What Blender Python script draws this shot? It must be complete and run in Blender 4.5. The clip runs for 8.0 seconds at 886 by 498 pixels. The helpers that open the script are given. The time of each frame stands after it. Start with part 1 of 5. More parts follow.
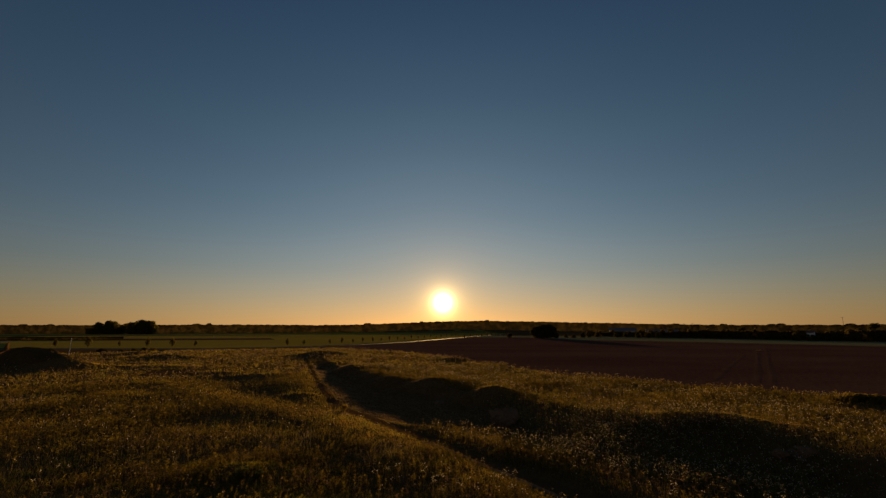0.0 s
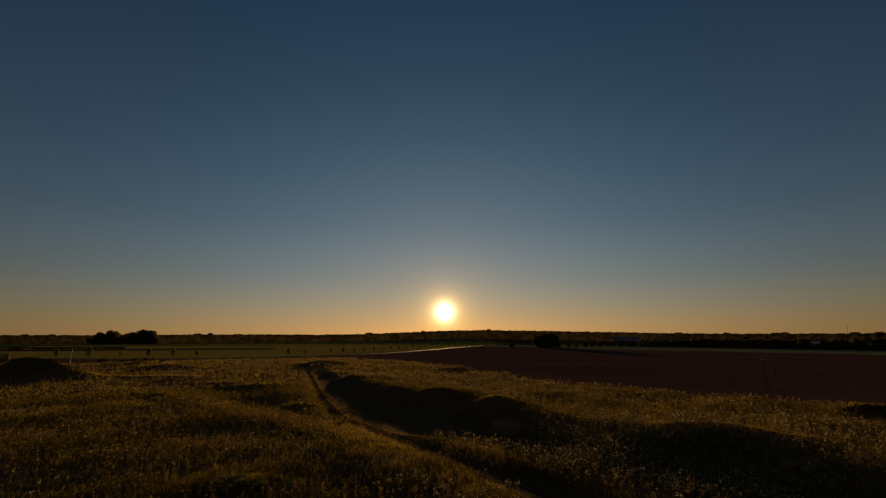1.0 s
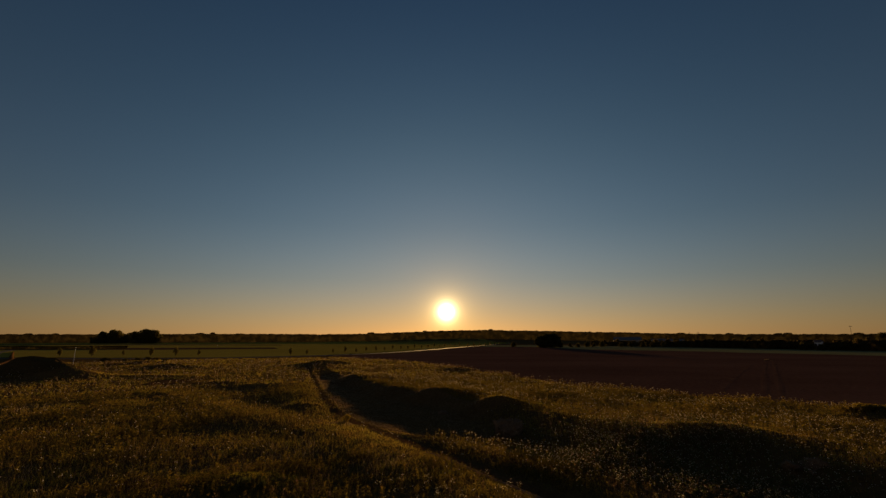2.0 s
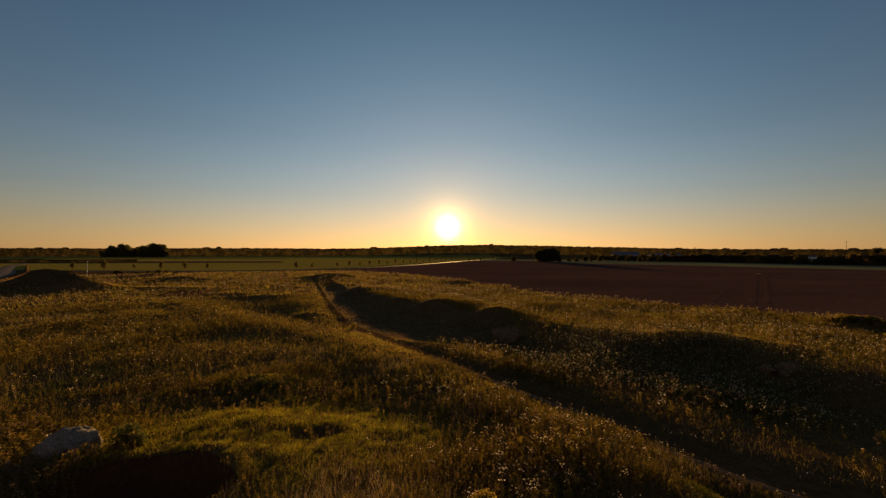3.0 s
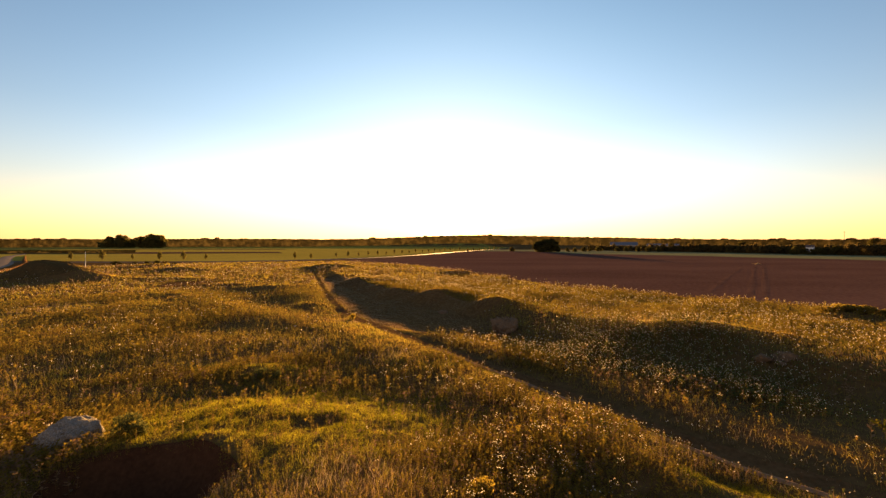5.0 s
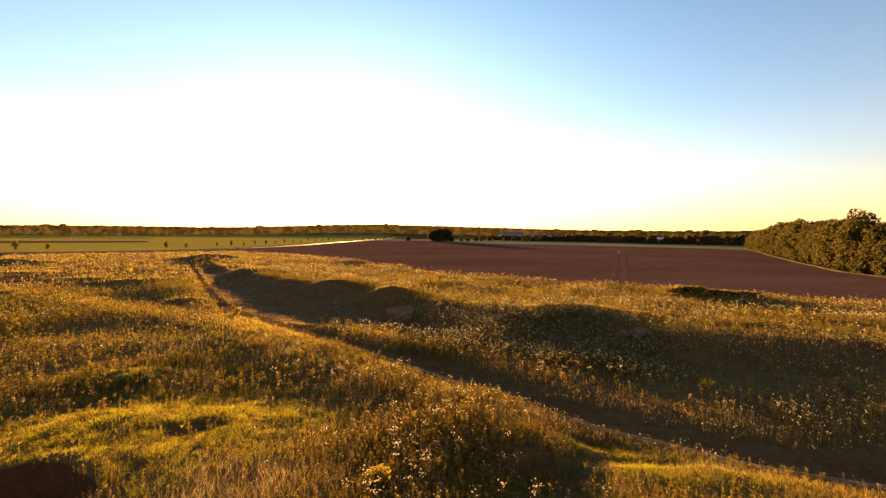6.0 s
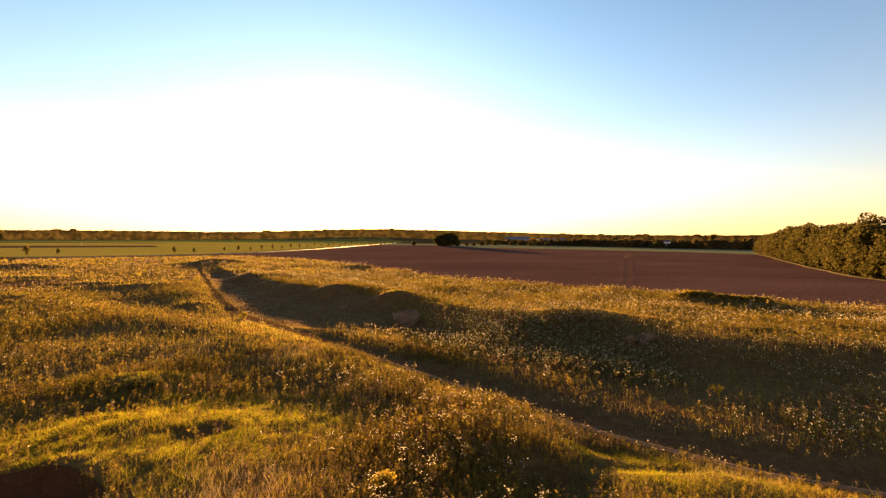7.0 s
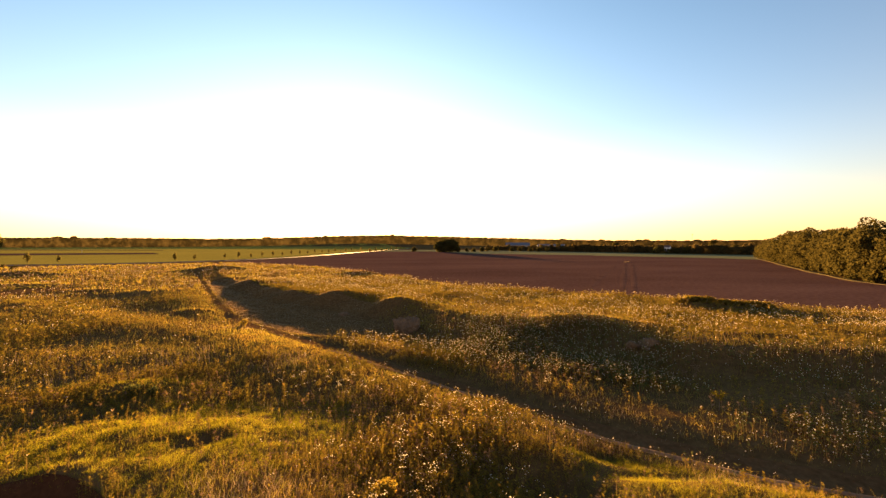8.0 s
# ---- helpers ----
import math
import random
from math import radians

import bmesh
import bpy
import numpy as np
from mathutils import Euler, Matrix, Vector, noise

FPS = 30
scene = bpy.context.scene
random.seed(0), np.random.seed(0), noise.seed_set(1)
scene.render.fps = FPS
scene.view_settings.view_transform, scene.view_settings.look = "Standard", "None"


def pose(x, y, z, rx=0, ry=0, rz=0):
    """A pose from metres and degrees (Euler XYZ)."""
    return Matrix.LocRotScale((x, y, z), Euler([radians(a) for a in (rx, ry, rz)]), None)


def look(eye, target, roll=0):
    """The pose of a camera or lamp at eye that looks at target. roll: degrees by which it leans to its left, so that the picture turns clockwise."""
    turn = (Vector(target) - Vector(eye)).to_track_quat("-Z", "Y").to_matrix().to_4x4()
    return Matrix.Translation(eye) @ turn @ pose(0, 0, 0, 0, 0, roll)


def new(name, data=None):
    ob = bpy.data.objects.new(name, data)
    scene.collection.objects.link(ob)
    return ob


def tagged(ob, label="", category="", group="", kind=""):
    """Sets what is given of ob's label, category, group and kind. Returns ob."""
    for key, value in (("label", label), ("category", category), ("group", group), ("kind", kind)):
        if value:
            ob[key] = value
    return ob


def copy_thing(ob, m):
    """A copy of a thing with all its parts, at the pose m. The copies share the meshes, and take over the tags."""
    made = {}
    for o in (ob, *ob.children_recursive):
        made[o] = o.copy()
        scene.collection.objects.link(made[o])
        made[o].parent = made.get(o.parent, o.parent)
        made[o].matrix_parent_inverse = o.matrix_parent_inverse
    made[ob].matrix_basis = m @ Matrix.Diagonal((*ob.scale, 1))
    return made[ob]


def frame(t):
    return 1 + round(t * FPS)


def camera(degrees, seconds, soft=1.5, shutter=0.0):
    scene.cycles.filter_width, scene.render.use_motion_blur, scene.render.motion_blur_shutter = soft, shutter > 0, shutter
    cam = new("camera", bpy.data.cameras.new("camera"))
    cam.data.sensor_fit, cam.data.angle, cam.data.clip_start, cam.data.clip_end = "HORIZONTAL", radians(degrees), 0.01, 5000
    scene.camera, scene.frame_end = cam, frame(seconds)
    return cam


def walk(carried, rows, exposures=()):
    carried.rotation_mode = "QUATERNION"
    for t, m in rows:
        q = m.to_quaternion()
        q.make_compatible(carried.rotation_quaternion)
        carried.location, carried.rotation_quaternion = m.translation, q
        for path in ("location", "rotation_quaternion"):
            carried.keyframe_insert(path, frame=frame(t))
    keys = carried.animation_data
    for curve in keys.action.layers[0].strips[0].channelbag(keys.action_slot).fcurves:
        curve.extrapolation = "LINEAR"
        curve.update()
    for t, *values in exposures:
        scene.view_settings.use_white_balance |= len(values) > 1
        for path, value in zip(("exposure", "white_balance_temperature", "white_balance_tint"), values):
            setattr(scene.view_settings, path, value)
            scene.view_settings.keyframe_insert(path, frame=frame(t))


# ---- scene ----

# ---------------------------------------------------------------- camera
EYE = 6.0
cam = camera(91.4, 8.0, soft=1.4)
# seconds, yaw, pitch, roll
TURNS = [
    (0.0, 0.12, 10.52, 0.05), (0.5, 0.11, 11.58, -0.1), (1.0, 0.34, 11.72, 0.15), (1.2, 0.34, 11.72, 0.13), (2.15, 0.62, 11.7, 0.0),
    (2.3, 0.62, 10.82, -0.1), (2.4, 0.59, 8.1, -0.2), (2.5, 0.61, 5.32, -0.28), (2.7, 0.69, 2.15, -0.15), (3.0, 0.76, 0.52, -0.05),
    (3.5, 0.83, 0.28, -0.01), (4.0, 0.76, -0.14, -0.25), (4.2, 0.74, -0.62, -0.2), (5.0, 0.6, -0.75, 0.0), (5.15, -0.4, -0.77, 0.05), (5.3, -3.87, -0.82, 0.1), (5.4, -7.42, -1.0, 0.07),
    (5.5, -10.86, -1.02, 0.06), (6.0, -13.1, -2.11, -0.34), (6.5, -12.34, -1.29, -0.41), (7.0, -12.34, -1.52, -0.29),
    (7.5, -12.1, -1.6, 0.17), (8.0, -12.3, -0.71, -0.08)]
# seconds, stops, white balance
STOPS = [(t, e, 6350 + 650 * min(1, max(0, t - 2.8)), 17 + 9 * min(1, max(0, t - 2.8)) - (2 if t > 5 else 0)) for t, e in (
    (0.0, 0.38), (0.5, -0.08), (1.0, -0.08), (1.2, -0.06), (2.3, 0.18), (2.5, 0.25), (3.0, 1.0), (3.5, 1.92), (4.0, 2.6), (4.2, 2.75), (5.3, 2.92), (5.5, 3.08), (6.0, 3.27), (8.0, 3.27))]
walk(cam, [(t, pose(0, 0, EYE, 90 + p, r, y)) for t, y, p, r in TURNS], STOPS)

# ---------------------------------------------------------------- sky and sun
SUN_EL, SUN_AZ = radians(3.43), radians(-0.13)   # azimuth clockwise from +y
SUN_DIR = Vector((math.sin(SUN_AZ) * math.cos(SUN_EL), math.cos(SUN_AZ) * math.cos(SUN_EL), math.sin(SUN_EL)))
world = bpy.data.worlds.new("evening_sky")
scene.world = world
world.use_nodes = True
wn, wl = world.node_tree.nodes, world.node_tree.links
wn.clear()
sky = wn.new("ShaderNodeTexSky")
sky.sky_type, sky.sun_disc = "NISHITA", False
sky.sun_elevation, sky.sun_rotation = SUN_EL, SUN_AZ
sky.air_density, sky.dust_density, sky.ozone_density, sky.altitude = 1.22, 0.2, 3.6, 50
bg = wn.new("ShaderNodeBackground")
bg.inputs["Strength"].default_value = 0.040
wl.new(sky.outputs["Color"], bg.inputs["Color"])
# the sun's disc and the bright aureole of hazy air round it
coord = wn.new("ShaderNodeTexCoord")
dot = wn.new("ShaderNodeVectorMath")
dot.operation = "DOT_PRODUCT"
dot.inputs[1].default_value = SUN_DIR
wl.new(coord.outputs["Generated"], dot.inputs[0])


def wmath(op, a, b):
    n = wn.new("ShaderNodeMath")
    n.operation = op
    for i, v in enumerate((a, b)):
        if isinstance(v, (int, float)):
            n.inputs[i].default_value = v
        else:
            wl.new(v, n.inputs[i])
    return n.outputs[0]


angle = wmath("ARCCOSINE", wmath("MINIMUM", dot.outputs["Value"], 0.9999999), 0)


def halo(width, power, colour, strength):
    """A glow that falls off as 1 / (1 + (angle / width) ** power)."""
    fall = wmath("DIVIDE", 1.0, wmath("ADD", 1.0, wmath("POWER", wmath("DIVIDE", angle, radians(width)), power)))
    b = wn.new("ShaderNodeBackground")
    if isinstance(colour, tuple):
        b.inputs["Color"].default_value = (*colour, 1)
    else:
        wl.new(colour, b.inputs["Color"])
    wl.new(wmath("MULTIPLY", fall, strength), b.inputs["Strength"])
    return b.outputs[0]


# hazy air that lies along the whole horizon, brightest under the sun
up = wn.new("ShaderNodeSeparateXYZ")
wl.new(coord.outputs["Generated"], up.inputs[0])


def by_height(stops):
    """A colour that changes with the height over the horizon."""
    r = wn.new("ShaderNodeValToRGB")
    r.color_ramp.interpolation = "B_SPLINE"
    while len(r.color_ramp.elements) < len(stops):
        r.color_ramp.elements.new(0.5)
    for e, (at, colour) in zip(r.color_ramp.elements, stops):
        e.position, e.color = at, (*colour, 1)
    wl.new(up.outputs["Z"], r.inputs["Fac"])
    return r.outputs["Color"]


HAZE = [(0.0, (0.335, 0.19, 0.07)), (0.06, (0.203, 0.142, 0.086)), (0.13, (0.096, 0.099, 0.084)), (0.25, (0.027, 0.044, 0.045)), (0.45, (0.003, 0.011, 0.012)), (0.75, (0.0, 0.0, 0.0))]
# the broad glow round the sun, reddened where it shines through the low air
GLOW = [(0.0, (1.0, 0.62, 0.16)), (0.08, (0.95, 0.78, 0.42)), (0.18, (0.83, 1.0, 0.94)), (0.35, (0.72, 1.02, 1.04)), (0.5, (0.62, 0.98, 1.10)), (0.75, (0.22, 0.55, 1.10))]
haze = wn.new("ShaderNodeBackground")
wl.new(by_height(HAZE), haze.inputs["Color"])
wl.new(wmath("DIVIDE", 1.0, wmath("ADD", 1.0, wmath("POWER", wmath("DIVIDE", angle, radians(40)), 3.0))), haze.inputs["Strength"])
# unseen low sky opposite the sun: warm fill added to brighten the shade
BACK_FILL = [(0.0, (0.24, 0.135, 0.075)), (0.12, (0.19, 0.115, 0.07)), (0.3, (0.08, 0.06, 0.045)), (0.6, (0.0, 0.0, 0.0))]
fill_sky = wn.new("ShaderNodeBackground")
wl.new(by_height(BACK_FILL), fill_sky.inputs["Color"])
wl.new(wmath("MULTIPLY", wmath("POWER", wmath("MULTIPLY", wmath("SUBTRACT", 1.0, dot.outputs["Value"]), 0.5), 1.6), 0.8), fill_sky.inputs["Strength"])
total = bg.outputs[0]
for h in (haze.outputs[0], fill_sky.outputs[0], halo(0.76, 3.7, (1.0, 0.76, 0.34), 9.0), halo(2.3, 2.5, (1.0, 0.57, 0.11), 0.50), halo(29.0, 2.5, by_height(GLOW), 0.056)):
    add = wn.new("ShaderNodeAddShader")
    wl.new(total, add.inputs[0])
    wl.new(h, add.inputs[1])
    total = add.outputs[0]
out = wn.new("ShaderNodeOutputWorld")
wl.new(total, out.inputs["Surface"])

sun = new("sun", bpy.data.lights.new("sun", "SUN"))
sun.data.energy, sun.data.angle, sun.data.color = 3.8, radians(1.2), (1.0, 0.60, 0.19)
sun.matrix_world = look((0, 0, 0), -SUN_DIR)

# ---------------------------------------------------------------- helpers


def hash2(ix, iy, seed):
    v = np.sin(ix * 127.1 + iy * 311.7 + seed * 74.7) * 43758.5453
    return v - np.floor(v)


def vnoise(x, y, size, seed=0):
    """Smooth value noise from -1 to 1 with cells of that size."""
    x, y = np.asarray(x, float) / size, np.asarray(y, float) / size
    ix, iy = np.floor(x), np.floor(y)
    fx, fy = x - ix, y - iy
    fx, fy = fx * fx * (3 - 2 * fx), fy * fy * (3 - 2 * fy)
    a, b = hash2(ix, iy, seed), hash2(ix + 1, iy, seed)
    c, d = hash2(ix, iy + 1, seed), hash2(ix + 1, iy + 1, seed)
    return 2 * ((a * (1 - fx) + b * fx) * (1 - fy) + (c * (1 - fx) + d * fx) * fy) - 1


def mesh_of(name, verts, faces, size, materials, smooth=False, slots=None):
    """A mesh from numpy arrays, all faces with the same number of corners."""
    me = bpy.data.meshes.new(name)
    verts, faces = np.asarray(verts, np.float32), np.asarray(faces, np.int32)
    me.vertices.add(len(verts))
    me.vertices.foreach_set("co", verts.ravel())
    me.loops.add(faces.size)
    me.loops.foreach_set("vertex_index", faces.ravel())
    me.polygons.add(len(faces))
    me.polygons.foreach_set("loop_start", np.arange(0, faces.size, size, dtype=np.int32))
    if smooth:
        me.polygons.foreach_set("use_smooth", np.ones(len(faces), bool))
    for m in materials if isinstance(materials, (list, tuple)) else [materials]:
        me.materials.append(m)
    if slots is not None:
        me.polygons.foreach_set("material_index", np.asarray(slots, np.int32))
    me.update(calc_edges=True)
    return me


def part(name, me, parent, label=""):
    """A mesh as one part of a thing."""
    ob = new(name, me)
    ob.parent = parent
    return tagged(ob, label)


def along(points, n):
    """n points at even steps on a broken line, smoothed."""
    p = np.asarray(points, float)
    s = np.concatenate([[0], np.cumsum(np.linalg.norm(np.diff(p[:, :2], axis=0), axis=1))])
    u = np.linspace(0, s[-1], n)
    q = np.stack([np.interp(u, s, p[:, i]) for i in range(p.shape[1])], 1)
    for _ in range(max(2, n // 14)):
        q[1:-1] = (q[:-2] + 2 * q[1:-1] + q[2:]) / 4
    return q


def away(x, y, line):
    """Distance to a broken line, signed side, and the place along it."""
    x, y = np.asarray(x, float), np.asarray(y, float)
    best = np.full(x.shape, 1e9)
    side, at = np.zeros(x.shape), np.zeros(x.shape)
    for i in range(len(line) - 1):
        ax, ay = line[i][:2]
        bx, by = line[i + 1][:2]
        dx, dy = bx - ax, by - ay
        u = np.clip(((x - ax) * dx + (y - ay) * dy) / (dx * dx + dy * dy), 0, 1)
        d = np.hypot(x - ax - u * dx, y - ay - u * dy)
        near = d < best
        best = np.where(near, d, best)
        side = np.where(near, np.sign(dx * (y - ay) - dy * (x - ax)), side)
        at = np.where(near, i + u, at)
    return best, side, at


def inside(x, y, poly):
    x, y = np.asarray(x, float), np.asarray(y, float)
    r = np.zeros(x.shape, bool)
    for i in range(len(poly)):
        (ax, ay), (bx, by) = poly[i], poly[i - 1]
        cross = ((ay > y) != (by > y)) & (x < (bx - ax) * (y - ay) / ((by - ay) or 1e-9) + ax)
        r ^= cross
    return r


# ---------------------------------------------------------------- materials
def material(name):
    m = bpy.data.materials.new(name)
    m.use_nodes = True
    n, l = m.node_tree.nodes, m.node_tree.links
    return m, n, l, n["Principled BSDF"]


def noise_ramp(n, l, scale, stops, detail=6, rough=0.6, vec=None):
    t = n.new("ShaderNodeTexNoise")
    t.inputs["Scale"].default_value, t.inputs["Detail"].default_value = scale, detail
    t.inputs["Roughness"].default_value = rough
    if vec is not None:
        l.new(vec, t.inputs["Vector"])
    r = n.new("ShaderNodeValToRGB")
    l.new(t.outputs["Fac"], r.inputs["Fac"])
    e = r.color_ramp.elements
    while len(e) < len(stops):
        e.new(0.5)
    for el, (p, c) in zip(e, stops):
        el.position, el.color = p, (*c, 1)
    return r.outputs["Color"], t.outputs["Fac"]


def mix(n, l, fac, a, b, blend="MIX"):
    x = n.new("ShaderNodeMix")
    x.data_type, x.blend_type = "RGBA", blend
    for s, v in ((x.inputs["Factor"], fac), (x.inputs["A"], a), (x.inputs["B"], b)):
        if isinstance(v, (int, float)):
            s.default_value = v
        elif isinstance(v, tuple):
            s.default_value = (*v, 1)
        else:
            l.new(v, s)
    return x.outputs["Result"]


def earth(name, dark, light, big, small, bump=0.6, rough=0.95, dist=0.05):
    """Soil, gravel, asphalt: two scales of noise and a bump, in metres."""
    m, n, l, p = material(name)
    pos = n.new("ShaderNodeNewGeometry").outputs["Position"]
    c1, f1 = noise_ramp(n, l, 1 / big, [(0.3, dark), (0.7, light)], vec=pos)
    mid = tuple((a + b) / 2 for a, b in zip(dark, light))
    c2, f2 = noise_ramp(n, l, 1 / small, [(0.3, tuple(v * 0.6 for v in dark)), (0.55, mid), (0.8, tuple(v * 1.25 for v in light))], detail=8, vec=pos)
    l.new(mix(n, l, 0.5, c1, c2), p.inputs["Base Color"])
    p.inputs["Roughness"].default_value = rough
    p.inputs["Specular IOR Level"].default_value = 0.4 if rough < 0.7 else 0.0
    b = n.new("ShaderNodeBump")
    b.inputs["Strength"].default_value, b.inputs["Distance"].default_value = bump, dist
    l.new(f2, b.inputs["Height"])
    l.new(b.outputs["Normal"], p.inputs["Normal"])
    return m


def leafy(name, colours, through_share=0.5, patch=3.0, patch_colour=None, patch_at=(0.45, 0.6), second=None):
    """Thin leaves and blades: light comes through them; colour varies from piece to piece and from patch to patch."""
    m, n, l, p = material(name)
    geo = n.new("ShaderNodeNewGeometry")
    r = n.new("ShaderNodeValToRGB")
    e = r.color_ramp.elements
    while len(e) < len(colours):
        e.new(0.5)
    for i, (el, c) in enumerate(zip(e, colours)):
        el.position, el.color = i / (len(colours) - 1), (*c, 1)
    l.new(geo.outputs["Random Per Island"], r.inputs["Fac"])
    col = r.outputs["Color"]
    if patch_colour:
        mask, _ = noise_ramp(n, l, 1 / patch, [(patch_at[0], (0, 0, 0)), (patch_at[1], (1, 1, 1))], detail=3, vec=geo.outputs["Position"])
        col = mix(n, l, mask, col, mix(n, l, 0.5, col, patch_colour))
    if second:
        mask, _ = noise_ramp(n, l, 1 / 1.7, [(0.5, (0, 0, 0)), (0.62, (1, 1, 1))], detail=4, vec=geo.outputs["Position"])
        col = mix(n, l, mask, col, mix(n, l, 0.6, col, second))
    d, t, g = n.new("ShaderNodeBsdfDiffuse"), n.new("ShaderNodeBsdfTranslucent"), n.new("ShaderNodeMixShader")
    l.new(col, d.inputs["Color"])
    l.new(col, t.inputs["Color"])
    g.inputs[0].default_value = through_share
    l.new(d.outputs[0], g.inputs[1])
    l.new(t.outputs[0], g.inputs[2])
    n.remove(p)
    l.new(g.outputs[0], n["Material Output"].inputs["Surface"])
    return m


def plain(name, colour, rough=0.6, metal=0.0, vary=0.15, scale=2.0):
    m, n, l, p = material(name)
    c, f = noise_ramp(n, l, scale, [(0.3, tuple(v * (1 - vary) for v in colour)), (0.7, tuple(min(1, v * (1 + vary)) for v in colour))],
                      vec=n.new("ShaderNodeTexCoord").outputs["Object"])
    l.new(c, p.inputs["Base Color"])
    p.inputs["Roughness"].default_value, p.inputs["Metallic"].default_value = rough, metal
    return m


M_MEADOW = earth("meadow_soil", (0.082, 0.046, 0.018), (0.172, 0.098, 0.035), 9.0, 0.35)
M_SOIL = earth("ploughed_soil", (0.068, 0.034, 0.025), (0.154, 0.082, 0.061), 20.0, 0.5, dist=0.08)
n, l = M_SOIL.node_tree.nodes, M_SOIL.node_tree.links
turned = n.new("ShaderNodeMapping")
turned.inputs["Rotation"].default_value, turned.inputs["Scale"].default_value = (0, 0, radians(-25)), (0.5, 1.0, 1)
l.new(n["Geometry"].outputs["Position"], turned.inputs["Vector"])
l.new(turned.outputs["Vector"], n["Noise Texture"].inputs["Vector"])
M_TRACK = earth("track_soil", (0.10, 0.048, 0.018), (0.165, 0.085, 0.034), 2.5, 0.18)
M_DUST = earth("pale_dust", (0.22, 0.13, 0.07), (0.36, 0.22, 0.12), 1.5, 0.12)
M_PIT = earth("bare_earth", (0.046, 0.019, 0.009), (0.085, 0.038, 0.017), 1.2, 0.12)
M_ROAD = earth("asphalt", (0.05, 0.048, 0.045), (0.085, 0.08, 0.075), 12.0, 0.25, bump=0.4, rough=0.8, dist=0.01)
M_ROAD.node_tree.nodes["Principled BSDF"].inputs["Specular IOR Level"].default_value = 0.05
M_GRAVEL = earth("gravel", (0.17, 0.135, 0.10), (0.27, 0.215, 0.165), 6.0, 0.3)
M_CROP = earth("green_crop", (0.26, 0.20, 0.03), (0.41, 0.31, 0.055), 45.0, 1.2, dist=0.1)
M_RUT = earth("rut_soil", (0.066, 0.034, 0.025), (0.143, 0.077, 0.057), 6.0, 0.3)
M_FALLOW = earth("fallow_soil", (0.075, 0.042, 0.028), (0.12, 0.07, 0.045), 30.0, 0.9)
M_HEAP = earth("heap_soil", (0.062, 0.038, 0.014), (0.115, 0.072, 0.027), 3.0, 0.3)
M_VERGE = earth("verge_grass", (0.15, 0.115, 0.045), (0.24, 0.18, 0.07), 6.0, 0.8, dist=0.1)
M_MARGIN = earth("margin_grass", (0.15, 0.15, 0.07), (0.22, 0.21, 0.10), 15.0, 0.8, dist=0.1)
M_GRASS = leafy("grass_blades", [(0.215, 0.156, 0.022), (0.273, 0.192, 0.032), (0.195, 0.163, 0.022), (0.303, 0.192, 0.040)], 0.62, 5.0, (0.234, 0.122, 0.034), (0.50, 0.60), (0.137, 0.143, 0.025))
M_GREEN = leafy("green_blades", [(0.16, 0.145, 0.012), (0.205, 0.178, 0.015), (0.25, 0.195, 0.018)], 0.66)
M_DRY = leafy("dry_blades", [(0.21, 0.155, 0.09), (0.27, 0.20, 0.12), (0.18, 0.13, 0.075)], 0.5, 2.5, (0.30, 0.17, 0.08))
M_WEED = leafy("weed_leaves", [(0.165, 0.129, 0.022), (0.253, 0.183, 0.027), (0.286, 0.196, 0.030), (0.242, 0.139, 0.032)], 0.64)
# dark green leaves; on shaded ground the dark colour stands in for shade
M_DARKSHADEWEED = leafy("dark_and_shaded_weed_leaves", [(0.161, 0.145, 0.035), (0.075, 0.08075, 0.025), (0.107, 0.1092, 0.032), (0.129, 0.114, 0.035)], 0.45)
M_RUSSET = leafy("russet_weed_leaves", [(0.22, 0.1235, 0.065), (0.28, 0.171, 0.085), (0.19, 0.1187, 0.055)], 0.5)
M_STALK = leafy("seed_stalk", [(0.24, 0.14, 0.06), (0.34, 0.23, 0.11), (0.18, 0.10, 0.045)], 0.4)
M_STEM = leafy("weed_stems", [(0.14, 0.114, 0.03), (0.24, 0.1425, 0.05)], 0.3)
M_FLUFF = leafy("flower_fluff", [(0.80, 0.72, 0.56), (0.58, 0.49, 0.35), (0.86, 0.80, 0.67)], 0.82)
M_YELLOW = leafy("yellow_heads", [(0.42, 0.33, 0.08), (0.34, 0.25, 0.06)], 0.55)
M_LEAF = leafy("tree_leaves", [(0.040, 0.038, 0.012), (0.055, 0.050, 0.015), (0.074, 0.064, 0.02)], 0.36)
# far woods' haze put into the leaf colour, paler than near leaves
M_HAZYLEAF = leafy("hazed_far_leaves", [(0.13, 0.095, 0.04), (0.155, 0.115, 0.048), (0.18, 0.13, 0.055)], 0.82)
M_WOODLEAF = leafy("wood_leaves", [(0.055, 0.046, 0.013), (0.078, 0.064, 0.018), (0.10, 0.08, 0.024)], 0.4)
M_HEDGE = leafy("hedgerow_leaves", [(0.10, 0.07, 0.026), (0.13, 0.092, 0.033), (0.155, 0.108, 0.04)], 0.6)
# belt skin: dark tone with paler patches stands in for shaded crowns
M_SHADESKIN = leafy("shaded_canopy_skin", [(0.012, 0.010, 0.005), (0.022, 0.018, 0.008)], 0.5, 8.0, (0.07, 0.052, 0.021))
M_YOUNG = leafy("young_tree_leaves", [(0.09, 0.078, 0.02), (0.13, 0.105, 0.03), (0.16, 0.125, 0.035)], 0.55)
M_BARK = earth("bark", (0.07, 0.05, 0.035), (0.16, 0.12, 0.085), 0.5, 0.06)
